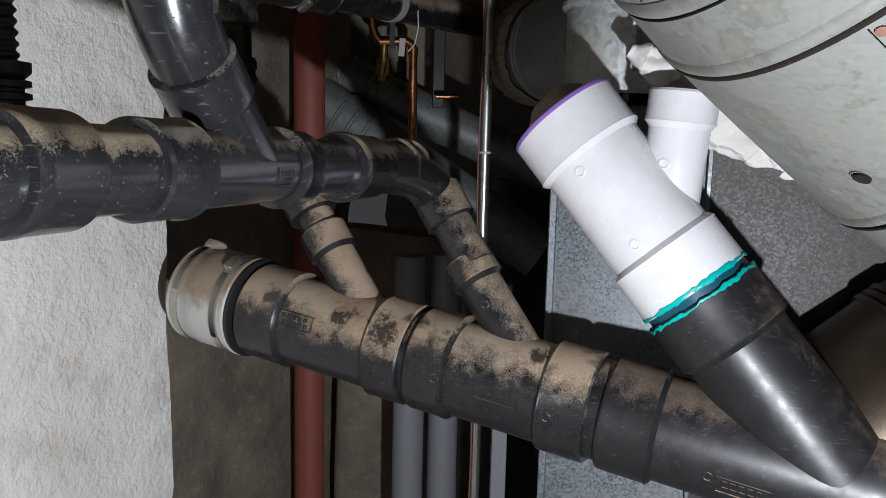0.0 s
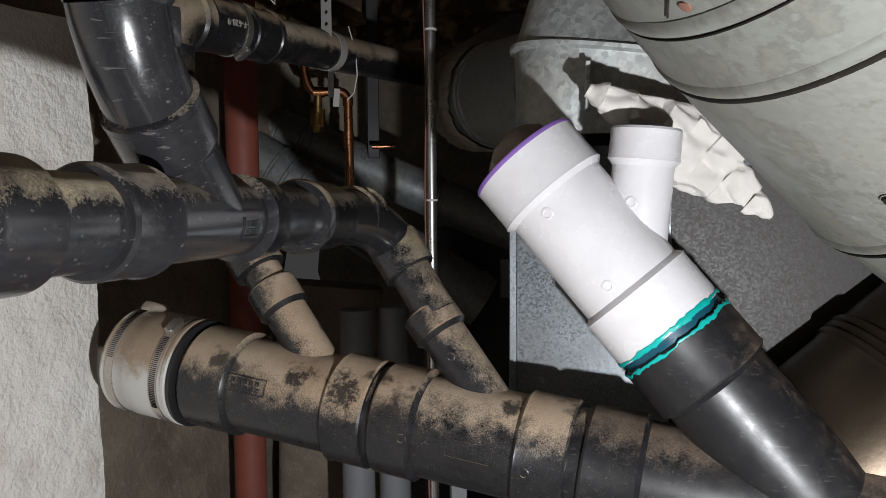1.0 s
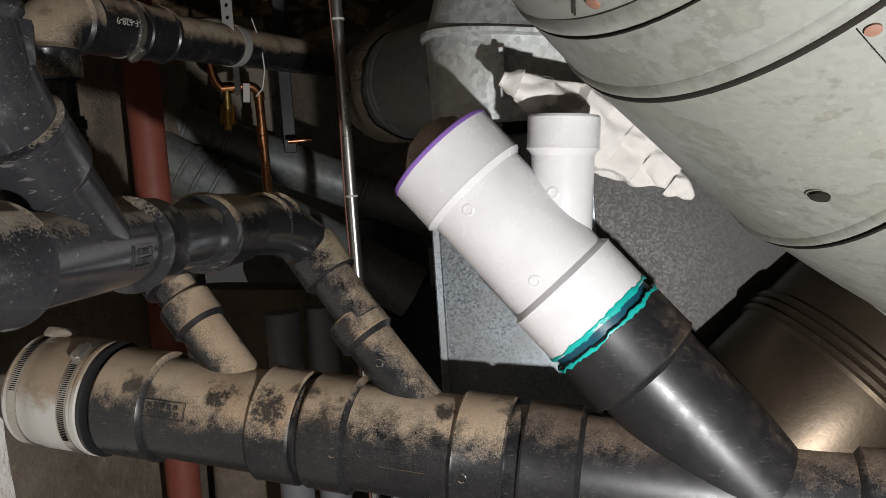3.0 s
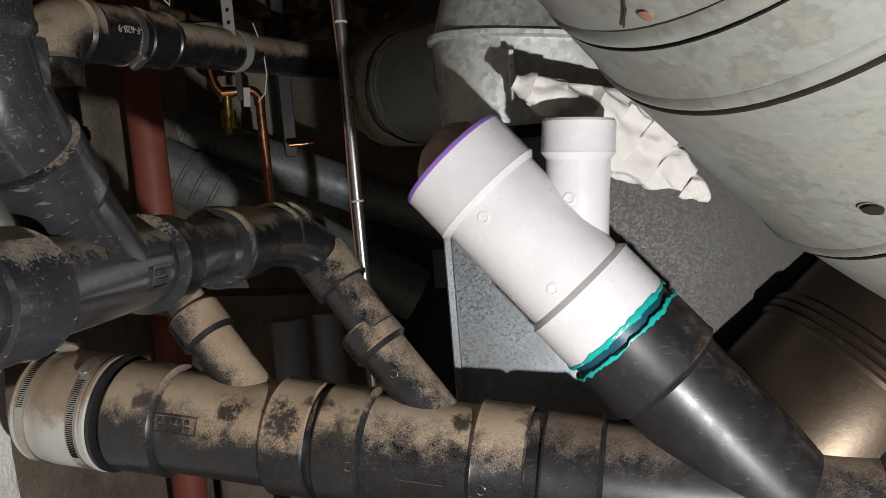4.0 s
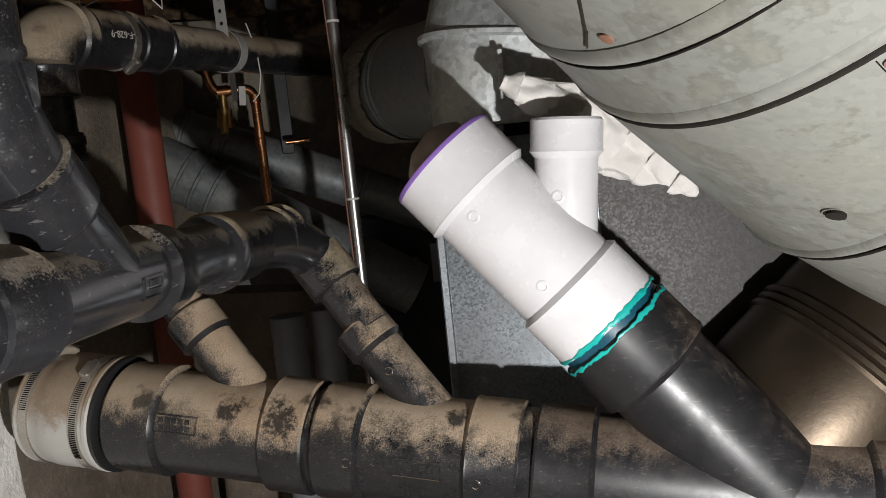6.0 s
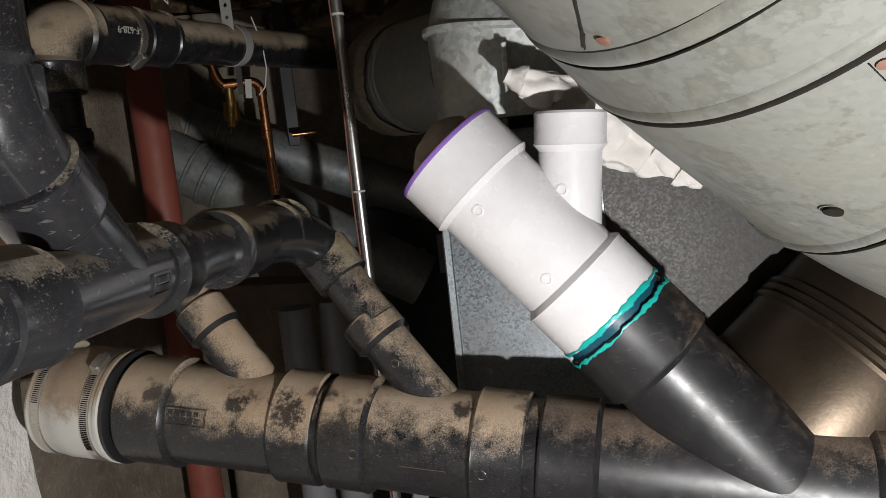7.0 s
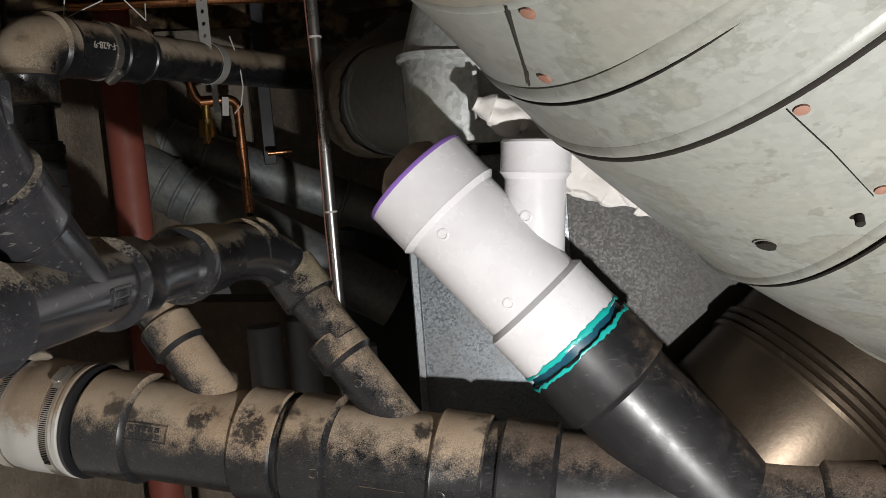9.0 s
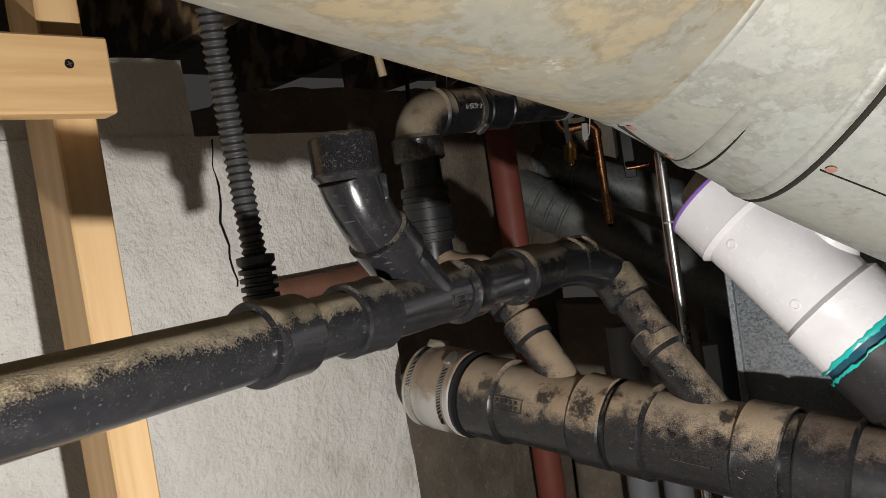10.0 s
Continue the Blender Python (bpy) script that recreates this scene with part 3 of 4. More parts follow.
def smear(z0, z1, r, seed, amp, a0=0.0, a1=360.0, thick=0.0012):
    """A thin uneven band of cement round a pipe."""
    bm = bmesh.new()
    n = 150
    cols = []
    for i in range(n + 1):
        a = radians(a0 + (a1 - a0) * i / n)
        k0 = noise.noise((math.cos(a) * 3 + seed, math.sin(a) * 3, seed)) + 0.6 * noise.noise((math.cos(a) * 14, math.sin(a) * 14 + seed, 2))
        k1 = noise.noise((math.cos(a) * 4 - seed, math.sin(a) * 4, 5 + seed)) + 0.7 * noise.noise((math.cos(a) * 17, seed - math.sin(a) * 17, 7))
        lo, hi = z0 + amp * k0, z1 + amp * k1
        if hi - lo < 0.0012:
            hi = lo + 0.0012
        row = []
        for t in (0.0, 0.18, 0.5, 0.82, 1.0):
            z = lo + (hi - lo) * t
            h = thick * (1 - (2 * t - 1) ** 4) * (0.7 + 0.6 * noise.noise((math.cos(a) * 22, math.sin(a) * 22, z * 220)))
            row.append(bm.verts.new(((r + h) * math.cos(a), (r + h) * math.sin(a), z)))
        cols.append(row)
    for p, q in zip(cols, cols[1:]):
        for i in range(4):
            bm.faces.new((p[i], q[i], q[i + 1], p[i + 1]))
    return bm


part("cement_smear", smear(0.1555, 0.1600, RWH, 1.3, 0.0034), TEAL, wtop, "teal cement smeared over the rim")
part("cement_stain", smear(0.124, 0.130, RWH, 6.1, 0.007, -15, 12, 0.0002), plain("teal_stain", (0.55, 0.72, 0.68), 0.3, vary=0.6, scale=300, dark=1.3), wtop, "faint teal wipe")
part("cement_joint", tube(0.158, 0.176, 0.0580, 0.006, 64), TEAL_DARK, wtop, "dark wet cement joint")
part("cement_smear", smear(0.1690, 0.1725, 0.0627, 3.7, 0.0030), TEAL, wtop, "teal cement smeared over the rim")

# ---- the large duct, close overhead ----
DUCT_R = 0.152
DUCT_J = (((-0.30, -0.55, 1.98), (0.52, 0.83, -0.21)), ((0.207, 0.299, 1.764), (0.80, 0.40, -0.42)), ((0.276, 0.351, 1.711), (0.86, 0.20, -0.47)),
          ((0.367, 0.412, 1.647), (0.93, -0.15, -0.33)), ((0.560, 0.510, 1.541), (0.79, 0.49, -0.37)), ((0.95, 0.755, 1.36), (0.79, 0.49, -0.37)))


def duct_rings(grow=0.0, segs=112):
    cs = [Vector(c) for c, _ in DUCT_J]
    rings, x = [], None
    for i, (c, nrm) in enumerate(DUCT_J):
        c, nrm = Vector(c), Vector(nrm).normalized()
        d0 = (cs[i] - cs[i - 1]).normalized() if i else None
        d1 = (cs[i + 1] - cs[i]).normalized() if i < len(cs) - 1 else None
        d = ((d0 or d1) + (d1 or d0)).normalized()
        if x is None:
            x = (UP - d * UP.dot(d)).normalized()
        x = (x - d * x.dot(d)).normalized()
        y = d.cross(x)
        ring = []
        for k in range(segs):
            a = 2 * math.pi * k / segs
            off = (x * math.cos(a) + y * math.sin(a)) * (DUCT_R + grow)
            ring.append(c + off - d * (off.dot(nrm) / d.dot(nrm)))
        rings.append(ring)
    return rings


def band_between(ra, rb, rows, shape, segs=112):
    """A sheet between two rings, pushed out by shape(t); closed with an inner skin."""
    bm = bmesh.new()
    grid = []
    ca = sum(ra, Vector()) / len(ra)
    cb_ = sum(rb, Vector()) / len(rb)
    for j in range(rows + 1):
        t = j / rows
        c = ca.lerp(cb_, t)
        line = []
        for k in range(segs):
            p = ra[k].lerp(rb[k], t)
            o = (p - c).normalized()
            dent = 0.0016 * noise.noise(p * 11)
            line.append(bm.verts.new(p + o * (shape(t) + dent)))
        grid.append(line)
    inner = []
    for j, (ring, c) in enumerate(((rb, cb_), (ra, ca))):
        inner.append([bm.verts.new(p + (c - p).normalized() * 0.004) for p in ring])
    loop = grid + inner + [grid[0]]
    for p, q in zip(loop, loop[1:]):
        for i in range(segs):
            k = (i + 1) % segs
            bm.faces.new((p[i], p[k], q[k], q[i]))
    return bm


duct = thing("round_duct", Matrix.Translation((0.27, 0.347, 1.716)), "large round dull galvanized duct elbow with grimy seams", "duct")
DI = duct.matrix_world.inverted()
dr = duct_rings()
for i in range(5):
    rows = (30, 10, 14, 14, 20)[i]
    lip = (lambda t: 0.0) if i != 3 else (lambda t: -0.002)
    bm = band_between(dr[i], dr[i + 1], rows, lip)
    bm.transform(DI)
    part("gore", bm, DUCT_STAINED if i == 0 else DUCT, duct, "pale gore with ochre water stains" if i == 0 else "")


def ring_bead(i, shift, width, height, mat, name, label=""):
    """A rolled bead standing round the duct near joint i."""
    cs = [Vector(c) for c, _ in DUCT_J]
    d = (cs[i + 1] - cs[i]).normalized() if shift > 0 else (cs[i] - cs[i - 1]).normalized()
    ra = [p + d * (shift - width / 2) for p in dr[i]]
    rb = [p + d * (shift + width / 2) for p in dr[i]]
    bm = band_between(ra, rb, 6, lambda t: height * math.sin(math.pi * min(max(t, 0.0), 1.0)) ** 0.8)
    bm.transform(DI)
    part(name, bm, mat, duct, label)


ring_bead(2, -0.047, 0.010, 0.0016, DUCT, "bead")
ring_bead(2, -0.0405, 0.0014, 0.0006, SEAM, "grime_line", "dark grime along the bead")
ring_bead(2, 0.0030, 0.0036, 0.0009, SEAM, "grime_line", "dark grime in the seam")
ring_bead(2, -0.003, 0.008, 0.0013, DUCT, "bead")
ring_bead(3, -0.004, 0.010, 0.0020, DUCT, "bead")
ring_bead(3, 0.0050, 0.0024, 0.0008, SEAM, "grime_line", "dark grime in the seam")
ring_bead(1, 0.0, 0.006, 0.0010, DUCT, "bead")


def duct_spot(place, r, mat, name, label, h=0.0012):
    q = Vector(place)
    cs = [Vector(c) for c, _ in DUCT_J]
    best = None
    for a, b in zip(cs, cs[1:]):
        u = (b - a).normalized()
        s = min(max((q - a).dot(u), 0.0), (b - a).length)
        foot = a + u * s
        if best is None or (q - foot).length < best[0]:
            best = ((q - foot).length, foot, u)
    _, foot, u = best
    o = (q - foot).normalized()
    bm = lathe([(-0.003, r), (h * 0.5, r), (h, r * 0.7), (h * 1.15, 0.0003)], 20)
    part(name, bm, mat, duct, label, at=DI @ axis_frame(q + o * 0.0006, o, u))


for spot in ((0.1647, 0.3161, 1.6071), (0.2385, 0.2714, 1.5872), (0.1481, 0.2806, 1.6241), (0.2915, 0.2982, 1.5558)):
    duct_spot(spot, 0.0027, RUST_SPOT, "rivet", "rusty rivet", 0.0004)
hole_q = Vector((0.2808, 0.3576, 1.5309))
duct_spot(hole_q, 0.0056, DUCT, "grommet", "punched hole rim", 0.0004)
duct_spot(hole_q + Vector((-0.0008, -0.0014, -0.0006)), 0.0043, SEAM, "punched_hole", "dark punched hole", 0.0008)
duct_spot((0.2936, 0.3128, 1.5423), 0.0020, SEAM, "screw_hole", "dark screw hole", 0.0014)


def duct_strip(a, b, w, mat, name, label):
    """A narrow lapped edge or crack lying on the duct between two places."""
    bm = bmesh.new()
    a, b = Vector(a), Vector(b)
    cs = [Vector(c) for c, _ in DUCT_J]
    rows = []
    for i in range(17):
        q = a.lerp(b, i / 16)
        best = None
        for p0, p1 in zip(cs, cs[1:]):
            u = (p1 - p0).normalized()
            s = min(max((q - p0).dot(u), 0.0), (p1 - p0).length)
            foot = p0 + u * s
            if best is None or (q - foot).length < best[0]:
                best = ((q - foot).length, foot)
        o = (q - best[1]).normalized()
        side = (b - a).cross(o).normalized() * w * (0.7 + 0.5 * noise.noise(q * 160))
        base = q + o * 0.0004
        rows.append([bm.verts.new(base - side), bm.verts.new(base + o * 0.0007), bm.verts.new(base + side), bm.verts.new(base - o * 0.004)])
    for p, q in zip(rows, rows[1:]):
        for i in range(4):
            bm.faces.new((p[i], p[(i + 1) % 4], q[(i + 1) % 4], q[i]))
    bm.faces.new(rows[0])
    bm.faces.new(rows[-1])
    bm.transform(DI)
    part(name, bm, mat, duct, label)


duct_strip((0.1415, 0.2819, 1.6268), (0.1594, 0.3206, 1.6107), 0.0002, SEAM, "lap_edge", "thin dark edge of the lapped sheet")
duct_strip((0.1594, 0.3206, 1.6107), (0.1642, 0.3331, 1.6067), 0.0006, SEAM, "crack", "dark split at the foot of the lap")
duct_strip((0.2338, 0.2727, 1.5878), (0.2596, 0.2850, 1.5727), 0.00018, SEAM, "lap_edge", "thin dark edge of the lapped sheet")
duct_strip((0.2596, 0.2850, 1.5727), (0.2907, 0.3018, 1.5536), 0.00018, SEAM, "lap_edge", "thin dark edge of the lapped sheet")

# ---- the plenum, boot and collar behind the white wye ----
PLF = Matrix(((0.970, 0.243, 0, 0.207), (-0.243, 0.970, 0, 0.957), (0, 0, 1, 0), (0, 0, 0, 1)))
plen = thing("plenum", PLF, "galvanized sheet metal plenum with a lapped front panel", "duct")
part("casing", box(0.0, 0.75, 0.0, 0.4, 0.25, 1.600, 0.003, 2), PLENUM, plen)
# shade on this panel is put into its dark sheet colour
part("front_panel", box(0.185, 0.75, -0.006, -0.001, 0.4, 1.562, 0.001), SHADED_PANEL, plen, "smoother lapped front panel, darkened for the shade on it")
part("seam_strip", box(0.181, 0.187, -0.0105, -0.006, 0.4, 1.556, 0.001), PLENUM, plen)
part("corner_flange", box(-0.004, 0.006, -0.005, 0.02, 0.25, 1.598, 0.0015), PLENUM, plen)
# added black strip paints the shaded gap between plenum and boot
part("dark_gap_strip", box(0.0, 0.75, -0.010, 0.0, 1.589, 1.603, 0.0012), SEAM, plen, "near-black strip for the dark gap under the boot")


def loft(sections, segs=64):
    """A closed skin through rounded rectangles (centre, half width, half depth, roundness, z tilt)."""
    bm = bmesh.new()
    rings = []
    for (cx, cy, cz, hw, hd, pw, tilt) in sections:
        ring = []
        for k in range(segs):
            a = 2 * math.pi * k / segs
            c, s = math.cos(a), math.sin(a)
            x = math.copysign(abs(c) ** pw, c) * hw
            y = math.copysign(abs(s) ** pw, s) * hd
            ring.append(bm.verts.new((cx + x, cy + y, cz + tilt * x)))
        rings.append(ring)
    for p, q in zip(rings, rings[1:]):
        for i in range(segs):
            j = (i + 1) % segs
            bm.faces.new((p[i], p[j], q[j], q[i]))
    bm.faces.new(rings[0])
    bm.faces.new(rings[-1])
    return bm


boot = thing("duct_boot", PLF @ Matrix.Translation((0, 0, 1.60)), "spangled galvanized duct boot with a rolled seam above the plenum", "duct")
part("lower_section", loft([(0.125, 0.13, 0.004, 0.125, 0.125, 0.35, 0), (0.125, 0.13, 0.05, 0.126, 0.125, 0.42, 0), (0.122, 0.13, 0.104, 0.128, 0.128, 0.75, -0.12)]), BOOT, boot)
part("rolled_seam", loft([(0.122, 0.13, 0.100, 0.129, 0.129, 0.75, -0.12), (0.122, 0.13, 0.103, 0.134, 0.134, 0.75, -0.12), (0.122, 0.13, 0.108, 0.134, 0.134, 0.75, -0.12), (0.122, 0.13, 0.111, 0.129, 0.129, 0.75, -0.12)]), BOOT, boot)
part("upper_section", loft([(0.122, 0.13, 0.110, 0.127, 0.127, 0.78, -0.12), (0.112, 0.14, 0.16, 0.098, 0.11, 0.85, -0.35), (0.10, 0.15, 0.21, 0.085, 0.10, 0.95, -0.6), (0.05, 0.16, 0.30, 0.085, 0.10, 1.0, -0.9)]), BOOT, boot)
part("bracket", box(0.086, 0.092, -0.030, 0.0, 0.03, 0.085, 0.001), BOOT, boot, "bent sheet tab")

collar = thing("round_collar", axis_frame((0.262, 1.24, 1.69), (-0.28, 0.95, 0.05)), "dark round duct elbow with dried mastic over its joint", "duct")
part("sleeve", lathe([(-0.16, 0.085), (0.03, 0.085), (0.032, 0.088), (0.037, 0.088), (0.039, 0.085), (0.046, 0.085), (0.048, 0.088), (0.053, 0.088), (0.055, 0.085), (0.10, 0.085)], 56), FAR_DUCT, collar)
bend = sweep([(0, 0, 0.09), (0, 0, 0.15), (0.01, 0.015, 0.20), (0.03, 0.05, 0.25), (0.06, 0.10, 0.28), (0.10, 0.17, 0.29)], 0.088, 40, radii=[0.087, 0.0885, 0.088, 0.086, 0.085, 0.085])
part("elbow", bend, FAR_DUCT, collar)
part("mastic", smear(0.07, 0.165, 0.0885, 8.2, 0.02, 0, 360, 0.006), MORTAR, collar, "tan dried mastic")

LC = Vector((0.579, 0.785, 1.275))
LA = Vector((-0.766, 0.060, -0.640)).normalized()
lowd = thing("lower_round_duct", axis_frame(LC, LA, UP), "bronze-tinted round duct elbow with ribbed seams", "duct")
LI = lowd.matrix_world.inverted()
LR = 0.120
ribs = [(-0.054, LR)]
for k in range(3):
    z = -0.050 + k * 0.010
    ribs += [(z, LR + 0.0042), (z + 0.005, LR + 0.0042), (z + 0.0075, LR + 0.0006)]
part("rib", lathe(ribs + [(-0.018, LR)], 72), LOWER, lowd)
part("gore", lathe([(-0.30, LR), (-0.052, LR)], 72), LOWER, lowd)
BACK = Vector((0.243, 0.970, 0))
bm = sweep([LC - LA * 0.020, LC + LA * 0.05, LC + LA * 0.085 + BACK * 0.012, LC + LA * 0.11 + BACK * 0.05, LC + LA * 0.12 + BACK * 0.12, LC + LA * 0.12 + BACK * 0.30], LR, 72)
bm.transform(LI)
part("gore", bm, LOWER, lowd)


# ---- the towel ----
def towel():
    bm = bmesh.new()
    pts = [Vector(p) for p in ((0.268, 0.842, 1.643), (0.284, 0.840, 1.634), (0.315, 0.838, 1.622), (0.345, 0.842, 1.612), (0.372, 0.850, 1.592), (0.396, 0.850, 1.570), (0.420, 0.842, 1.546), (0.445, 0.833, 1.523), (0.466, 0.825, 1.505))]
    half = (0.004, 0.016, 0.026, 0.030, 0.044, 0.042, 0.030, 0.017, 0.003)
    deep = (0.004, 0.012, 0.016, 0.014, 0.011, 0.010, 0.010, 0.008, 0.003)
    n, segs, rings = 110, 80, []
    for i in range(n + 1):
        t = i / n * (len(pts) - 1)
        k = min(int(t), len(pts) - 2)
        f = t - k
        f = f * f * (3 - 2 * f)
        c, h, e = pts[k].lerp(pts[k + 1], f), half[k] + (half[k + 1] - half[k]) * f, deep[k] + (deep[k + 1] - deep[k]) * f
        d = (pts[k + 1] - pts[k]).normalized()
        v = Vector((0.25, -0.1, 0.96))
        v = (v - d * v.dot(d)).normalized()
        w = d.cross(v)
        ring = []
        for j in range(segs):
            a = 2 * math.pi * j / segs
            p = c + v * math.cos(a) * h + w * math.sin(a) * e
            q = p * 26
            s_ = d.dot(p) * 14
            r_ = v.dot(p) * 62 + 1.4 * noise.noise((s_, 0.3, 4.0))
            fold = 0.011 * (0.5 - abs(noise.noise((s_ * 0.35, r_ * 0.55, 2.0))) * 2.0) + 0.006 * noise.noise((q.x * 0.8, q.y * 0.5, q.z * 1.3)) + 0.004 * noise.noise(p * 75) + 0.0007 * noise.noise(p * 330)
            ring.append(bm.verts.new(p + (v * math.cos(a) + w * math.sin(a)) * fold))
        rings.append(ring)
    for p, q in zip(rings, rings[1:]):
        for i in range(segs):
            j = (i + 1) % segs
            bm.faces.new((p[i], p[j], q[j], q[i]))
    bm.faces.new(rings[0])
    bm.faces.new(rings[-1])
    bm.transform(Matrix.Translation((-0.36, -0.84, -1.57)))
    whole("towel", bm, TOWEL, Matrix.Translation((0.36, 0.84, 1.57)), "crumpled white terry towel stuffed behind the white wye", "towel")


towel()


def rag():
    """A wad of cloth pushed into the open mouth of the white wye."""
    bm = bmesh.new()
    bmesh.ops.create_icosphere(bm, subdivisions=5, radius=1.0)
    for v in bm.verts:
        c = v.co.copy()
        k = 1 + 0.10 * (0.5 - 2 * abs(noise.noise(c * 1.3))) + 0.04 * noise.noise(c * 4.5) + 0.012 * noise.noise(c * 20)
        v.co = Vector((c.x * 0.047, c.y * 0.046, c.z * 0.040)) * k
    whole("rag", bm, SHADED_CLOTH, axis_frame(PW - UW * 0.060 + Vector((0.002, 0.003, 0.0)), -UW, UP), "crumpled white cloth, coloured tan for shade, in the mouth of the white wye", "rag")


rag()

# ---- the upper waste line ----
PU = Vector((-0.0594, 0.5488, 1.5191))
UU = Vector((0.2483, 0.9684, -0.0234)).normalized()
XB = PU + UU * 0.402
MB = P0 + U0 * 0.168
LEG = (MB - XB).normalized()
RP, RPH = 0.0242, 0.0298
straight_pipe("waste_pipe", PU, UU, -1.35, -0.215, RP, ABS_LINE, "black waste pipe speckled with pale dust", group="upper waste pipes")
straight_pipe("waste_pipe", PU, UU, -0.215, -0.120, RP, ABS_LINE, "short black waste pipe with dust on top", group="upper waste pipes")
straight_pipe("waste_pipe", PU, UU, 0.030, 0.190, RP, ABS_CLEAN, "shiny scuffed black waste pipe", group="upper waste pipes")

cpl = thing("pipe_coupling", axis_frame(PU, UU), "dusty black plastic coupling on the waste pipe", "coupling")
part("sleeve", lathe([(-0.246, RP - 0.001), (-0.2455, 0.0295), (-0.243, 0.0306), (-0.236, 0.0306), (-0.2345, 0.0300), (-0.202, 0.0300), (-0.200, 0.0290), (-0.200, RP - 0.001)], 56, True), ABS_LINE, cpl)

uw = thing("waste_wye", axis_frame(PU + UU * 0.03, UU, UP), "black plastic waste wye with an open elbow standing up", "pipe fitting")
part("body", tube(-0.136, -0.008, 0.0256, 0.004, 56), ABS_CLEAN, uw)
part("hub", hub_bm(-0.134, -0.180, RPH, RP - 0.002, 56, 0.003), ABS_CLEAN, uw)
part("hub", hub_bm(-0.010, 0.026, RPH, RP - 0.002, 56, 0.003), ABS_CLEAN, uw)
ui = uw.matrix_world.inverted()
BD = (-UU + UP).normalized()
BP0 = PU - UU * 0.020
bfr = ui @ axis_frame(BP0, BD, UU)
part("branch", lathe([(0.008, 0.0250), (0.058, 0.0250), (0.061, 0.0266), (0.063, 0.0280), (0.065, 0.0284), (0.090, 0.0280), (0.092, 0.0265), (0.092, 0.021), (0.008, 0.020)], 56, True), ABS_CLEAN, uw, at=bfr)
label_plate(uw, -0.040, 102, 0.0256, 0.024, 0.014)
ue = thing("open_elbow", axis_frame(BP0 + BD * 0.1, BD, UU), "shiny black plastic elbow, open at its dusty upper mouth", "pipe fitting")
EI = ue.matrix_world.inverted()
E0 = BP0 + BD * 0.080
EC = BP0 + BD * 0.124
E1 = EC + UP * 0.028 + UU * -0.008
bm = sweep(arc(E0, EC, E1, 14), 0.0252, 56)
bm.transform(EI)
part("bend", bm, ABS_CLEAN, ue)
part("mouth_hub", lathe([(-0.004, 0.0248), (-0.001, 0.0272), (0.001, 0.0288), (0.004, 0.0288), (0.006, 0.0278), (0.030, 0.0278), (0.032, 0.0270), (0.032, 0.0236), (0.004, 0.0230), (-0.004, 0.022)], 56, True), ABS_LINE, ue, "dust-flecked open socket",
     at=EI @ axis_frame(E1, UP, UU))
part("mouth_floor", lathe([(0.0, 0.0236), (0.004, 0.0236)], 40), BLACK_RUBBER, ue, "dark inside of the socket", at=EI @ axis_frame(E1, UP, UU))
part("shoulder_ring", lathe([(-0.003, 0.0250), (-0.001, 0.0284), (0.003, 0.0284), (0.005, 0.0250)], 56), ABS_CLEAN, ue, at=EI @ axis_frame(E0 + BD * 0.012, BD, UU))
EYE0 = Vector((0.06, -0.05, 1.56))
for pt, ax in ((EC * 0.5 + E1 * 0.3 + E0 * 0.2, UP),):
    o = EYE0 - pt
    o = (o - ax * o.dot(ax)).normalized()
    part("boss", boss(0.0036, 0.0018), ABS_CLEAN, ue, at=EI @ axis_frame(pt + o * 0.0247, o, ax))
side = (UP.cross(UU)).normalized()
part("side_rib", box(-0.011, 0.011, -0.005, 0.005, -0.004, 0.007, 0.003, 2), ABS_CLEAN, ue, at=EI @ axis_frame(E1 + UP * -0.012 + (UU * 0.6 - side * 0.8).normalized() * 0.0245, (UU * 0.6 - side * 0.8), UP))

ub = thing("waste_elbow", axis_frame(XB, UU), "black plastic waste elbow with dusty rolled rims", "pipe fitting")
UI = ub.matrix_world.inverted()
part("hub", lathe([(-0.262, 0.0240), (-0.2615, 0.0305), (-0.257, 0.0325), (-0.249, 0.0325), (-0.246, 0.0310), (-0.186, 0.0310), (-0.182, 0.0300), (-0.170, 0.0285), (-0.170, 0.023), (-0.262, 0.023)], 56, True), ABS_LINE, ub)
bm = sweep(arc(XB - UU * 0.172, XB - UU * 0.015, XB + LEG * 0.050, 20), 0.0282, 56)
bm.transform(UI)
part("bend", bm, ABS_CLEAN, ub)
for s_ in (-0.100, -0.062):
    part("ring", lathe([(s_ - 0.005, 0.028), (s_ - 0.002, 0.0312), (s_ + 0.002, 0.0312), (s_ + 0.005, 0.028)], 56), ABS_LINE, ub)
lf = UI @ axis_frame(XB, LEG, UU)
part("outlet_hub", lathe([(0.036, 0.028), (0.038, 0.0308), (0.042, 0.0314), (0.080, 0.0310), (0.082, 0.0295), (0.082, 0.023), (0.036, 0.023)], 56, True), ABS_LINE, ub, at=lf)
straight_pipe("waste_nipple", XB, LEG, 0.07, 0.14, RP, ABS_MID, "short dusty pipe between elbow and wye")

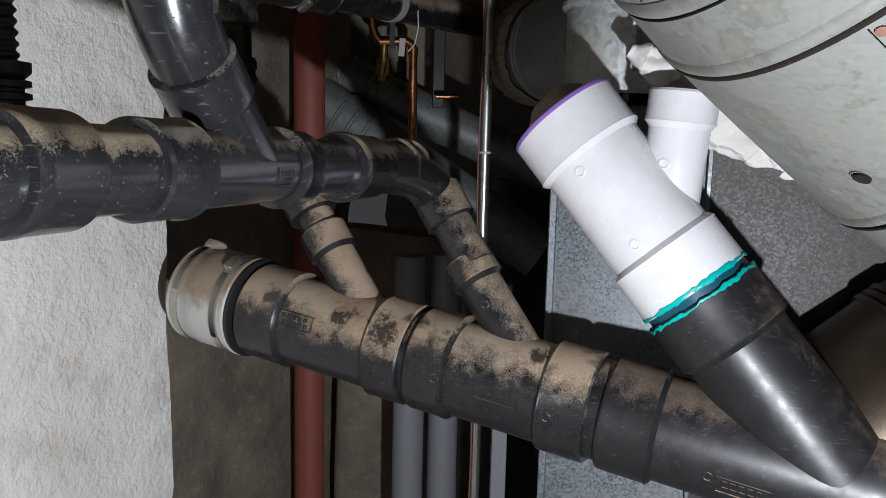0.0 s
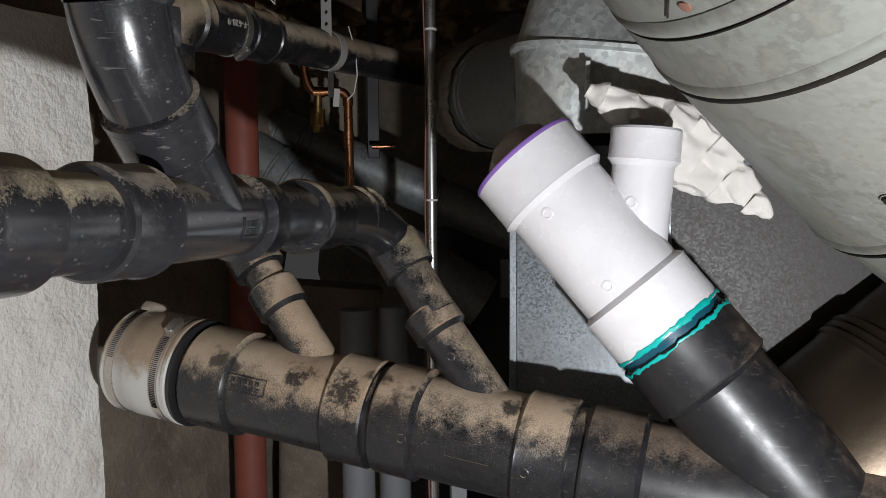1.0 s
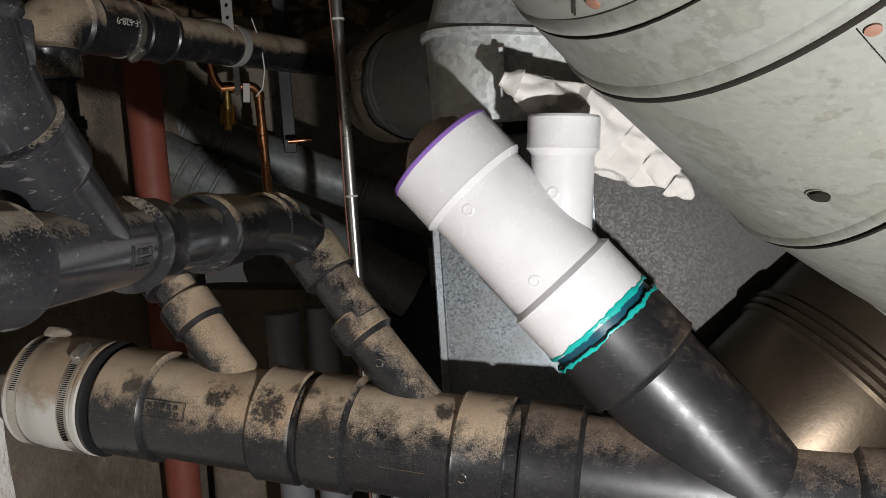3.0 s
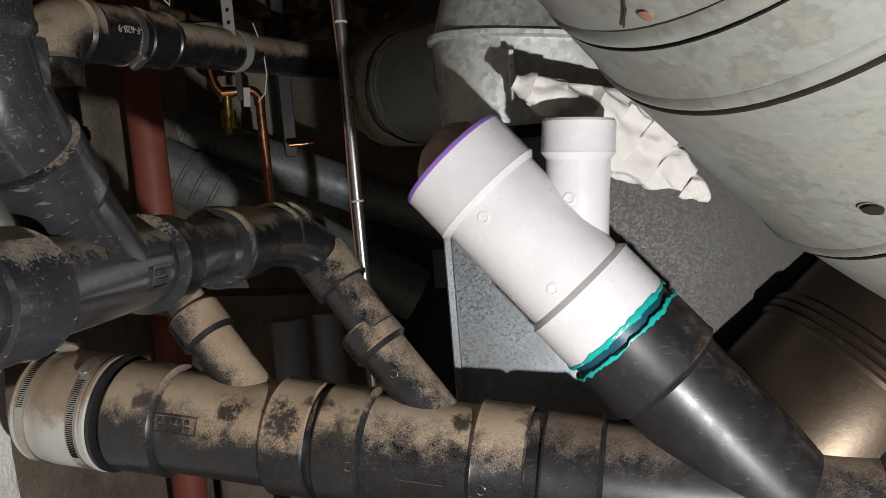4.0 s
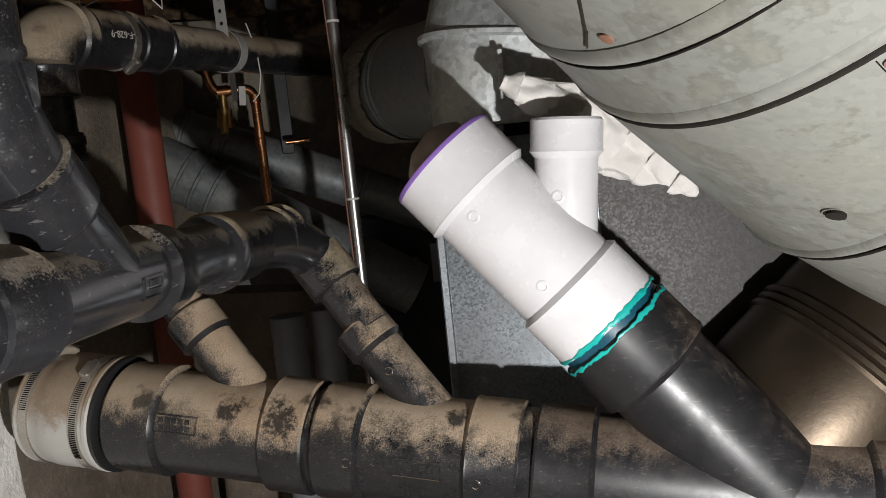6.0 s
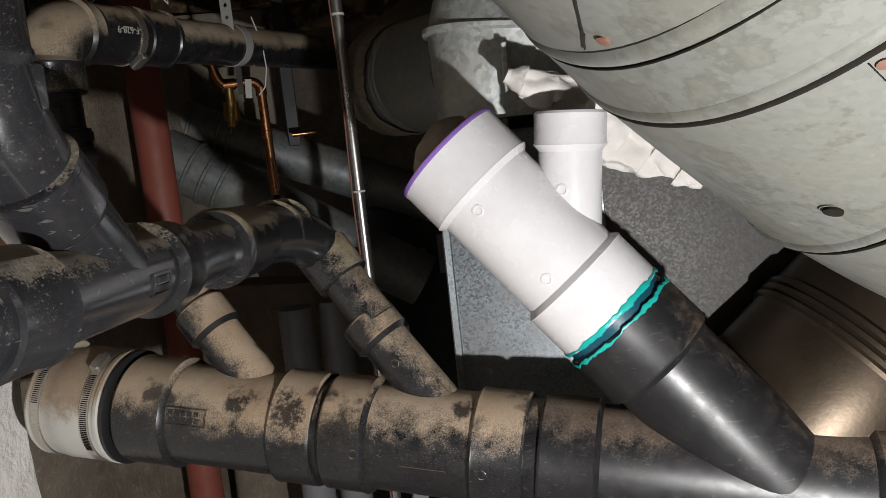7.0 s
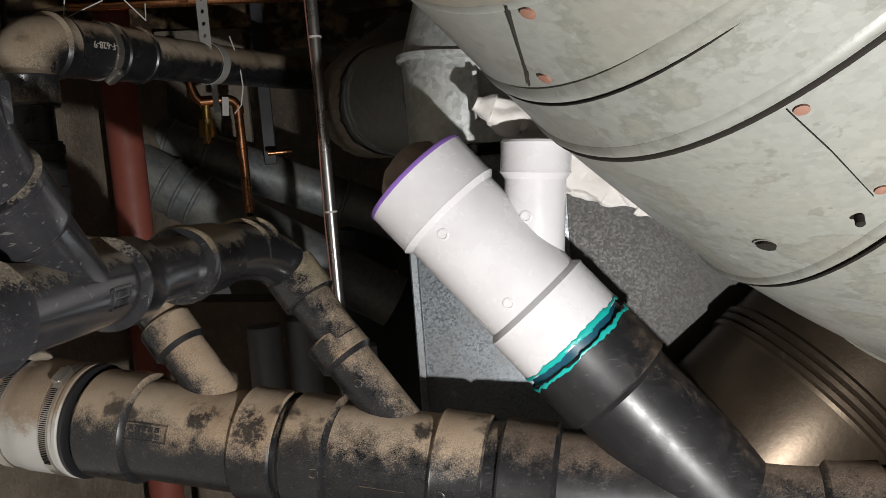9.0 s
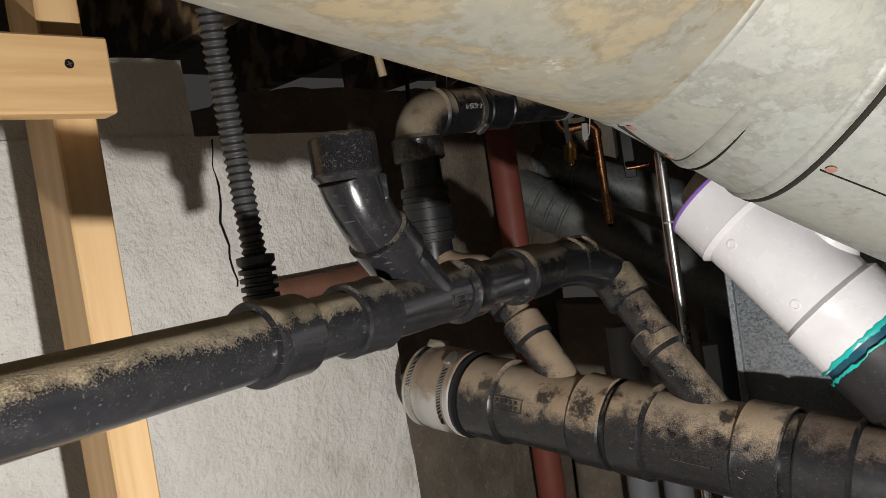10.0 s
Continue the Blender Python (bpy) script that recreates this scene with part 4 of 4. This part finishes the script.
# ---- the dropping vent line ----
RV, RVH = 0.0318, 0.0385
MA = P0 + U0 * -0.045
L1 = LEGDIR
straight_pipe("branch_nipple", MA, L1, 0.150, 0.225, 0.0245, ABS_DUSTY, "short dusty pipe rising from the drain wye")
v0 = MA + L1 * 0.205
vd = thing("offset_elbow", Matrix.Translation(v0), "dust-covered offset elbow feeding the drain branch", "pipe fitting")
VTOP = Vector((-0.225, 1.034, 1.535))
pts = arc(v0, v0 + L1 * 0.045, v0 + Vector((-0.045, 0.02, 0.055)), 8)[:-1] + arc(v0 + Vector((-0.045, 0.02, 0.055)), (-0.217, 1.030, 1.505), VTOP, 8)
bm = sweep(pts, 0.028, 40)
bm.transform(Matrix.Translation(-v0))
part("bend", bm, ABS_DUSTY, vd)
part("hub", lathe([(-0.02, 0.028), (-0.018, 0.0325), (0.012, 0.0325), (0.014, 0.029)], 40), ABS_DUSTY, vd, at=axis_frame((0, 0, 0), L1, UU) @ Matrix.Translation((0, 0, 0.012)))
straight_pipe("vent_drop", VTOP, UP, -0.01, 0.18, RV, ABS_MID, "black vent pipe dropping to the drain")
vc = thing("banded_coupling", axis_frame(VTOP + UP * 0.05, UP), "black ribbed band coupling on the vent drop", "coupling")
part("sleeve", lathe([(-0.03, 0.032), (-0.029, 0.0365), (0.059, 0.0365), (0.06, 0.032)], 48), BLACK_RUBBER, vc)
for z in (-0.020, 0.0, 0.030, 0.050):
    part("band", lathe([(z - 0.006, 0.0362), (z - 0.005, 0.0385), (z + 0.005, 0.0385), (z + 0.006, 0.0362)], 48), BLACK_RUBBER, vc)
V1 = VTOP + UP * 0.170
VD = Vector((0.486, 0.873, 0.040)).normalized()
VC = Vector((-0.225, 1.034, 1.760))
V2 = VC + VD * 0.055
ve = thing("vent_elbow", Matrix.Translation(VC), "black vent elbow caked in brown dust", "pipe fitting")
bm = sweep(arc(V1 - UP * 0.015, VC + UP * 0.004, V2, 18), 0.0365, 48)
bm.transform(Matrix.Translation(-VC))
part("bend", bm, ABS_CAKED, ve)
part("hub", hub_bm(-0.038, -0.075, 0.0405, 0.031, 48, 0.003), ABS_CAKED, ve, at=axis_frame((0, 0, 0), UP, UU))
part("hub", hub_bm(0.044, 0.066, 0.0395, 0.031, 48, 0.003), ABS_CAKED, ve, at=axis_frame((0, 0, 0), VD, UP))
straight_pipe("vent_pipe", VC, VD, 0.05, 1.1, RV, ABS_CAKED, "dusty vent pipe running back under the joists")
vb = thing("vent_coupling", axis_frame(VC, VD), "black printed coupling held by a steel clamp", "coupling")
part("sleeve", lathe([(0.070, 0.0335), (0.071, 0.0370), (0.150, 0.0370), (0.152, 0.0395), (0.158, 0.0395), (0.160, 0.0372), (0.205, 0.0372), (0.207, 0.0395), (0.212, 0.0395), (0.214, 0.033)], 48), ABS_MID, vb)
hose_clamp(vb, 0.132, 0.0375, 150)
ink = bpy.data.curves.new("print", "FONT")
ink.body = "M-F-628-9"
ink.size = 0.0125
ink.align_x = "CENTER"
ink.align_y = "CENTER"
ink.extrude = 0.0003
ink.materials.append(LABEL_INK)
text = new("print", ink)
text.parent = vb
text.matrix_basis = on_side(0.110, 0.0373, 88) @ pose(0, 0, 0, 0, 0, 180)
tagged(text, "pale printed standard number, upside down")


def strap(top_z, bottom, w=0.019, pitch=0.019):
    """A hanging perforated steel strap with real holes."""
    bm = bmesh.new()
    n = int((top_z - bottom) / pitch)
    for layer in (0.0, 0.0012):
        for i in range(n):
            z0 = bottom + i * pitch
            c = z0 + pitch / 2
            sq = [(-w / 2, z0), (0, z0), (w / 2, z0), (w / 2, c), (w / 2, z0 + pitch), (0, z0 + pitch), (-w / 2, z0 + pitch), (-w / 2, c)]
            oc = [(0.0034 * math.cos(radians(225 + 45 * k)), c + 0.0034 * math.sin(radians(225 + 45 * k))) for k in range(8)]
            vs = [bm.verts.new((x, layer, z)) for x, z in sq]
            vo = [bm.verts.new((x, layer, z)) for x, z in oc]
            for k in range(8):
                j = (k + 1) % 8
                bm.faces.new((vs[k], vs[j], vo[j], vo[k]))
    bmesh.ops.remove_doubles(bm, verts=bm.verts, dist=0.0001)
    return bm


SP = VC + VD * 0.385
hs = thing("hanger_strap", axis_frame((SP.x, SP.y - 0.036, 0), UP, MX), "perforated steel hanger strap round the vent pipe", "strap")
part("band", strap(2.18, SP.z - 0.01), STRAP, hs, smooth=False)
part("loop", lathe([(-0.0095, 0.0326), (-0.0095, 0.0336), (0.0095, 0.0336), (0.0095, 0.0326)], 48, True), STRAP, hs, at=hs.matrix_world.inverted() @ axis_frame(SP, VD))
part("loop_tail", box(-0.005, 0.005, -0.001, 0.001, -0.045, 0.0, 0.0), STEEL, hs, at=hs.matrix_world.inverted() @ axis_frame(SP - UP * 0.033 + Vector((0.004, 0, 0)), UP, MX), smooth=False)
whole("hanging_wire", sweep([SP + VD * 0.07 + Vector(q) for q in ((0.0, -0.03, 0.045), (0.012, -0.038, 0.0), (0.014, -0.036, -0.04), (0.008, -0.036, -0.07), (-0.004, -0.03, -0.082))], 0.0011, 8), WIRE,
      Matrix(), "thin pale wire looped over the vent pipe", "wire")
for k, (dx, dy) in enumerate(((-0.02, 0.02), (0.03, 0.05))):
    whole("hanging_wire", sweep([(-0.19 + dx, 1.15 + dy, 2.0), (-0.175 + dx, 1.15 + dy, 1.86), (-0.165 + dx * 2, 1.16 + dy, 1.815), (-0.135 + dx, 1.17 + dy, 1.84)], 0.0012, 8), WIRE, Matrix(), "thin pale wire hanging from the joists", "wire", "loose wires")

# ---- wall side: framing, flexible conduit, rusty pipe ----
stud = whole("wall_stud", box(-0.600, -0.526, 0.226, 0.266, 0.0, 2.199, 0.002), WOOD, ROOM, "new pine stud framing in front of the foundation", "stud")
brace = thing("cross_brace", ROOM @ Matrix.Translation((-0.511, 0.0, 1.770)), "pine cross brace screwed to the stud", "brace")
part("board", box(-0.0135, 0.0155, -1.2, 0.274, -0.0365, 0.0345, 0.002), timber("pine_brace", axis=1), brace, smooth=False)
part("screw", lathe([(-0.004, 0.0036), (0.0004, 0.0042), (0.0008, 0.0036), (0.0002, 0.0010), (-0.0002, 0.0004)], 16), SEAM, brace, "dark countersunk screw", at=pose(0.0157, 0.236, 0.008, 0, 90, 0))
for sx in (0, 90):
    part("screw_slot", box(-0.0004, 0.0004, -0.0026, 0.0026, 0.0, 0.0006), BAND, brace, "cross slot", at=pose(0.0163, 0.236, 0.008, 0, 90, 0) @ pose(0, 0, 0, 0, 0, sx + 20), smooth=False)

fp = [Vector(q) for q in ((-0.188, 0.447, 1.50), (-0.189, 0.446, 1.58), (-0.190, 0.443, 1.668), (-0.187, 0.434, 1.737), (-0.181, 0.422, 1.80), (-0.165, 0.40, 1.92), (-0.14, 0.37, 2.10))]
flex = thing("flexible_conduit", Matrix.Translation(fp[1]), "ribbed grey flexible conduit rising from a black connector", "conduit")
dense, rad = [], []
for a, b in zip(fp, fp[1:]):
    n = max(2, int((b - a).length / 0.0011))
    for i in range(n):
        dense.append(a.lerp(b, i / n))
        rad.append(0.0098 + 0.0011 * math.sin(len(dense) * 2 * math.pi / 6.0))
bm = sweep(dense, 0.01, 24, radii=rad)
bm.transform(Matrix.Translation(-fp[1]))
part("ribbed_hose", bm, FLEX, flex)
prof = [(-0.05, 0.012)]
for k in range(6):
    z = -0.045 + k * 0.0075
    prof += [(z, 0.0122), (z + 0.001, 0.0162), (z + 0.0045, 0.0162), (z + 0.0055, 0.0122)]
prof += [(0.002, 0.0165), (0.008, 0.0165), (0.009, 0.0105)]
part("connector", lathe(prof, 32), BLACK_RUBBER, flex, "black ribbed connector", at=axis_frame((0, 0, -0.005), UP, MX))

rp = thing("rusty_pipe", axis_frame(H(WA + 0.018, 0.50, 1.515), NY), "rusty iron pipe lying along the foundation ledge", "pipe")
part("pipe_wall", lathe([(0.08, 0.017), (0.085, 0.020), (0.36, 0.020), (0.365, 0.017)], 32, wob=0.03), RUST, rp)
part("broken_cap", lathe([(0.36, 0.012), (0.372, 0.026), (0.40, 0.028), (0.42, 0.02), (0.425, 0.008)], 24, wob=0.25), MORTAR, rp, "crumbly dust-caked end")


def crack(points, w, name, label):
    bm = bmesh.new()
    rows = []
    for i, (b, z) in enumerate(points):
        k = w * (0.5 + abs(noise.noise((b * 40, z * 40, 1))))
        rows.append([bm.verts.new((WA + 0.0015, b - k, z)), bm.verts.new((WA + 0.0055, b, z)), bm.verts.new((WA + 0.0015, b + k, z)), bm.verts.new((WA - 0.004, b, z))])
    for p, q in zip(rows, rows[1:]):
        for i in range(4):
            bm.faces.new((p[i], p[(i + 1) % 4], q[(i + 1) % 4], q[i]))
    bm.faces.new(rows[0])
    bm.faces.new(rows[-1])
    ob = whole(name, bm, SEAM, ROOM, label, "crack", kind="structure")


rng = random.Random(4)
cr, b = [], 0.531
for i in range(26):
    z = 1.750 - i * 0.0085
    b += rng.uniform(-0.0025, 0.0028)
    cr.append((b, z))
crack(cr, 0.0016, "wall_crack", "thin dark vertical crack in the whitewash")
whole("cable_hook", sweep([(-0.30, 0.86, 1.99), (-0.262, 0.895, 1.905), (-0.236, 0.912, 1.862), (-0.224, 0.914, 1.835), (-0.222, 0.918, 1.806)], 0.0062, 16), CABLE, Matrix(), "tan cable end hanging from the joists", "cable")

# ---- the dark room behind ----
post = thing("steel_post", Matrix.Translation((-0.245, 1.721, 0.0)), "red oxide painted steel support post", "post")
part("column", lathe([(0.0, 0.0345), (2.0, 0.0345)], 48), RED, post)
part("base_plate", box(-0.08, 0.08, -0.08, 0.08, 0.0, 0.01, 0.002), RED, post)
part("head_plate", box(-0.08, 0.08, -0.08, 0.08, 1.96, 1.975, 0.002), RED, post)

cond = thing("steel_conduit", Matrix.Translation((0.132, 1.310, 0.0)), "zinc steel conduit with a thin wire tied along it", "conduit")
part("tube", lathe([(0.0, 0.0088), (2.19, 0.0088)], 24), STEEL, cond)
for z in (1.522, 1.800, 1.148):
    part("wire_tie", lathe([(z - 0.002, 0.0088), (z - 0.0015, 0.0106), (z + 0.0015, 0.0106), (z + 0.002, 0.0088)], 24), WIRE, cond)
part("tied_wire", sweep([(-0.010 + 0.0015 * math.sin(i * 0.9), -0.006 + 0.002 * math.cos(i * 1.3), 0.9 + i * 0.05) for i in range(26)], 0.0013, 8), plain("brown_wire", (0.22, 0.10, 0.07), 0.5), cond, "thin brown wire")
part("clip", box(0.004, 0.034, -0.004, 0.004, 1.143, 1.153, 0.0015), STEEL, cond, "screw clip to the channel")
whole("steel_channel", box(-0.013, 0.013, -0.006, 0.03, 0.0, 1.30, 0.001), GREY_PAINT, Matrix.Translation((0.172, 1.285, 0.0)), "grey steel channel standing behind the conduit", "channel")

cop = thing("copper_water_line", Matrix.Translation((-0.020, 1.80, 1.594)), "copper water pipe with a brass drain valve", "pipe")


def cpart(name, pts, r, mat, label=""):
    bm = sweep([Vector(p) - Vector((-0.004, 1.80, 1.60)) for p in pts], r, 20)
    part(name, bm, mat, cop, label)


Y = 1.80
cpart("riser", arc((-0.104, Y, 1.86), (-0.104, Y, 1.766), (-0.075, Y, 1.766), 8), 0.0100, COPPER)
cpart("crosspiece", [(-0.078, Y, 1.766), (-0.028, Y, 1.768)], 0.0100, COPPER)
cpart("drop", arc((-0.030, Y, 1.768), (-0.006, Y, 1.768), (-0.006, Y, 1.74), 8) + [Vector((-0.004, Y, 1.52))], 0.0100, COPPER)
for z in (1.745, 1.668, 1.652):
    cpart("solder_collar", [(-0.006, Y, z + 0.009), (-0.006, Y, z - 0.009)], 0.0118, COPPER)
cpart("solder_collar", [(-0.082, Y, 1.766), (-0.058, Y, 1.7665)], 0.0122, COPPER)
cpart("valve_stem", [(-0.072, Y, 1.766), (-0.074, Y, 1.715)], 0.009, BRASS)
cpart("valve_body", [(-0.0735, Y, 1.728), (-0.074, Y, 1.716), (-0.075, Y, 1.70), (-0.076, Y, 1.690)], 0.0165, BRASS, "brass drain valve")
cpart("valve_tip", [(-0.076, Y, 1.692), (-0.077, Y, 1.676)], 0.0085, BRASS)
cpart("cap_end", [(-0.004, Y, 1.53), (-0.003, Y, 1.512)], 0.006, SEAM)
whole("copper_stub", sweep([(0.03, 1.92, 1.645), (0.055, 1.92, 1.645), (0.085, 1.92, 1.647)], 0.006, 14), COPPER, Matrix(), "short bright copper stub pipe", "pipe")
whole("paper_tag", box(-0.007, 0.007, -0.001, 0.001, -0.02, 0.02, 0.0006), WIRE, pose(-0.046, 1.775, 1.745, 0, 4, 0), "small white tag hanging by the valve", "tag")
whole("copper_main", sweep([(-0.30, 1.62, 1.93), (0.10, 1.60, 1.93), (0.5, 1.58, 1.93)], 0.011, 16), COPPER, Matrix(), "copper pipe running under the joists", "pipe")


def far_duct(p0, p1, r, ribs, name="far_duct"):
    p0, p1 = Vector(p0), Vector(p1)
    L = (p1 - p0).length
    top = thing(name, axis_frame(p0, p1 - p0), "dim dusty galvanized round duct beyond the red post", "duct", "far ducts")
    part("sleeve", lathe([(0, r), (L, r)], 48), FAR_DUCT, top)
    for z in ribs:
        part("rib", lathe([(z - 0.006, r - 0.001), (z - 0.003, r + 0.004), (z + 0.003, r + 0.004), (z + 0.006, r - 0.001)], 48), FAR_DUCT, top)


far_duct((-0.30, 2.06, 1.735), (0.42, 2.02, 1.42), 0.055, (0.10, 0.17, 0.20, 0.55))
far_duct((-0.32, 1.99, 1.66), (0.30, 1.93, 1.26), 0.066, (0.13, 0.17, 0.21))
whole("concrete_pier", box(-0.06, 0.16, -0.05, 0.10, 0.0, 0.30, 0.01, 2), MORTAR, Matrix.Translation((-0.17, 2.20, 1.68)), "rough grey concrete block under the joists", "block")
whole("grey_board", box(-0.012, 0.018, -0.01, 0.01, 0.0, 0.45, 0.002), DARK, Matrix.Translation((0.03, 2.0, 1.62)), "grey board standing behind the copper pipe", "board")


def vent_riser(x, y, r):
    top = thing("white_riser", Matrix.Translation((x, y, 0)), "pale plastic riser pipe beyond the drain, cut short where shade hides it", "pipe", "pale risers")
    # pipe stops at 1.31 to imitate its fading into shade above
    part("pipe_wall", lathe([(0.0, r), (1.31, r)], 32), GREY_PAINT, top)


vent_riser(-0.002, 1.52, 0.032)
vent_riser(0.070, 1.55, 0.032)
heater = thing("water_heater", Matrix.Translation((0.42, 2.25, 0.0)), "dark tank in the shadows with a paper label", "tank")
part("tank", lathe([(0.0, 0.20), (0.03, 0.25), (1.38, 0.25), (1.43, 0.22), (1.45, 0.05)], 64), DARK, heater)
part("label_sheet", box(-0.034, 0.034, -0.002, 0.002, -0.028, 0.028, 0.0008), CABLE, heater, "small tan label", at=pose(-0.125, -0.2185, 1.30, 0, 0, -30))
part("label_sheet", box(-0.02, 0.02, -0.002, 0.002, -0.05, 0.05, 0.0008), GREY_PAINT, heater, "grey printed label", at=pose(-0.045, -0.2475, 1.31, 0, 0, -10))
whole("dark_post", box(-0.05, 0.03, -0.02, 0.04, 0.0, 1.9, 0.003), OLD_WOOD, Matrix.Translation((-0.30, 1.88, 0.0)), "dark wooden upright beside the red post", "post")
whole("stone_pier", loft([(0, 0, 0.0, 0.13, 0.07, 0.6, 0), (0.0, 0, 0.7, 0.125, 0.07, 0.55, 0.05), (0.01, 0, 1.32, 0.12, 0.065, 0.6, -0.1)]), STONE, Matrix.Translation((-0.08, 1.86, 0.0)), "bare stone pier behind the drain", "pier")
cable_pts = [(-0.30, 1.30, 1.98), (-0.29, 1.22, 1.84), (-0.275, 1.16, 1.75), (-0.27, 1.12, 1.70)]
whole("dark_cable", sweep(cable_pts, 0.004, 12), BLACK_RUBBER, Matrix(), "thin dark cable bending down from the joists", "cable")
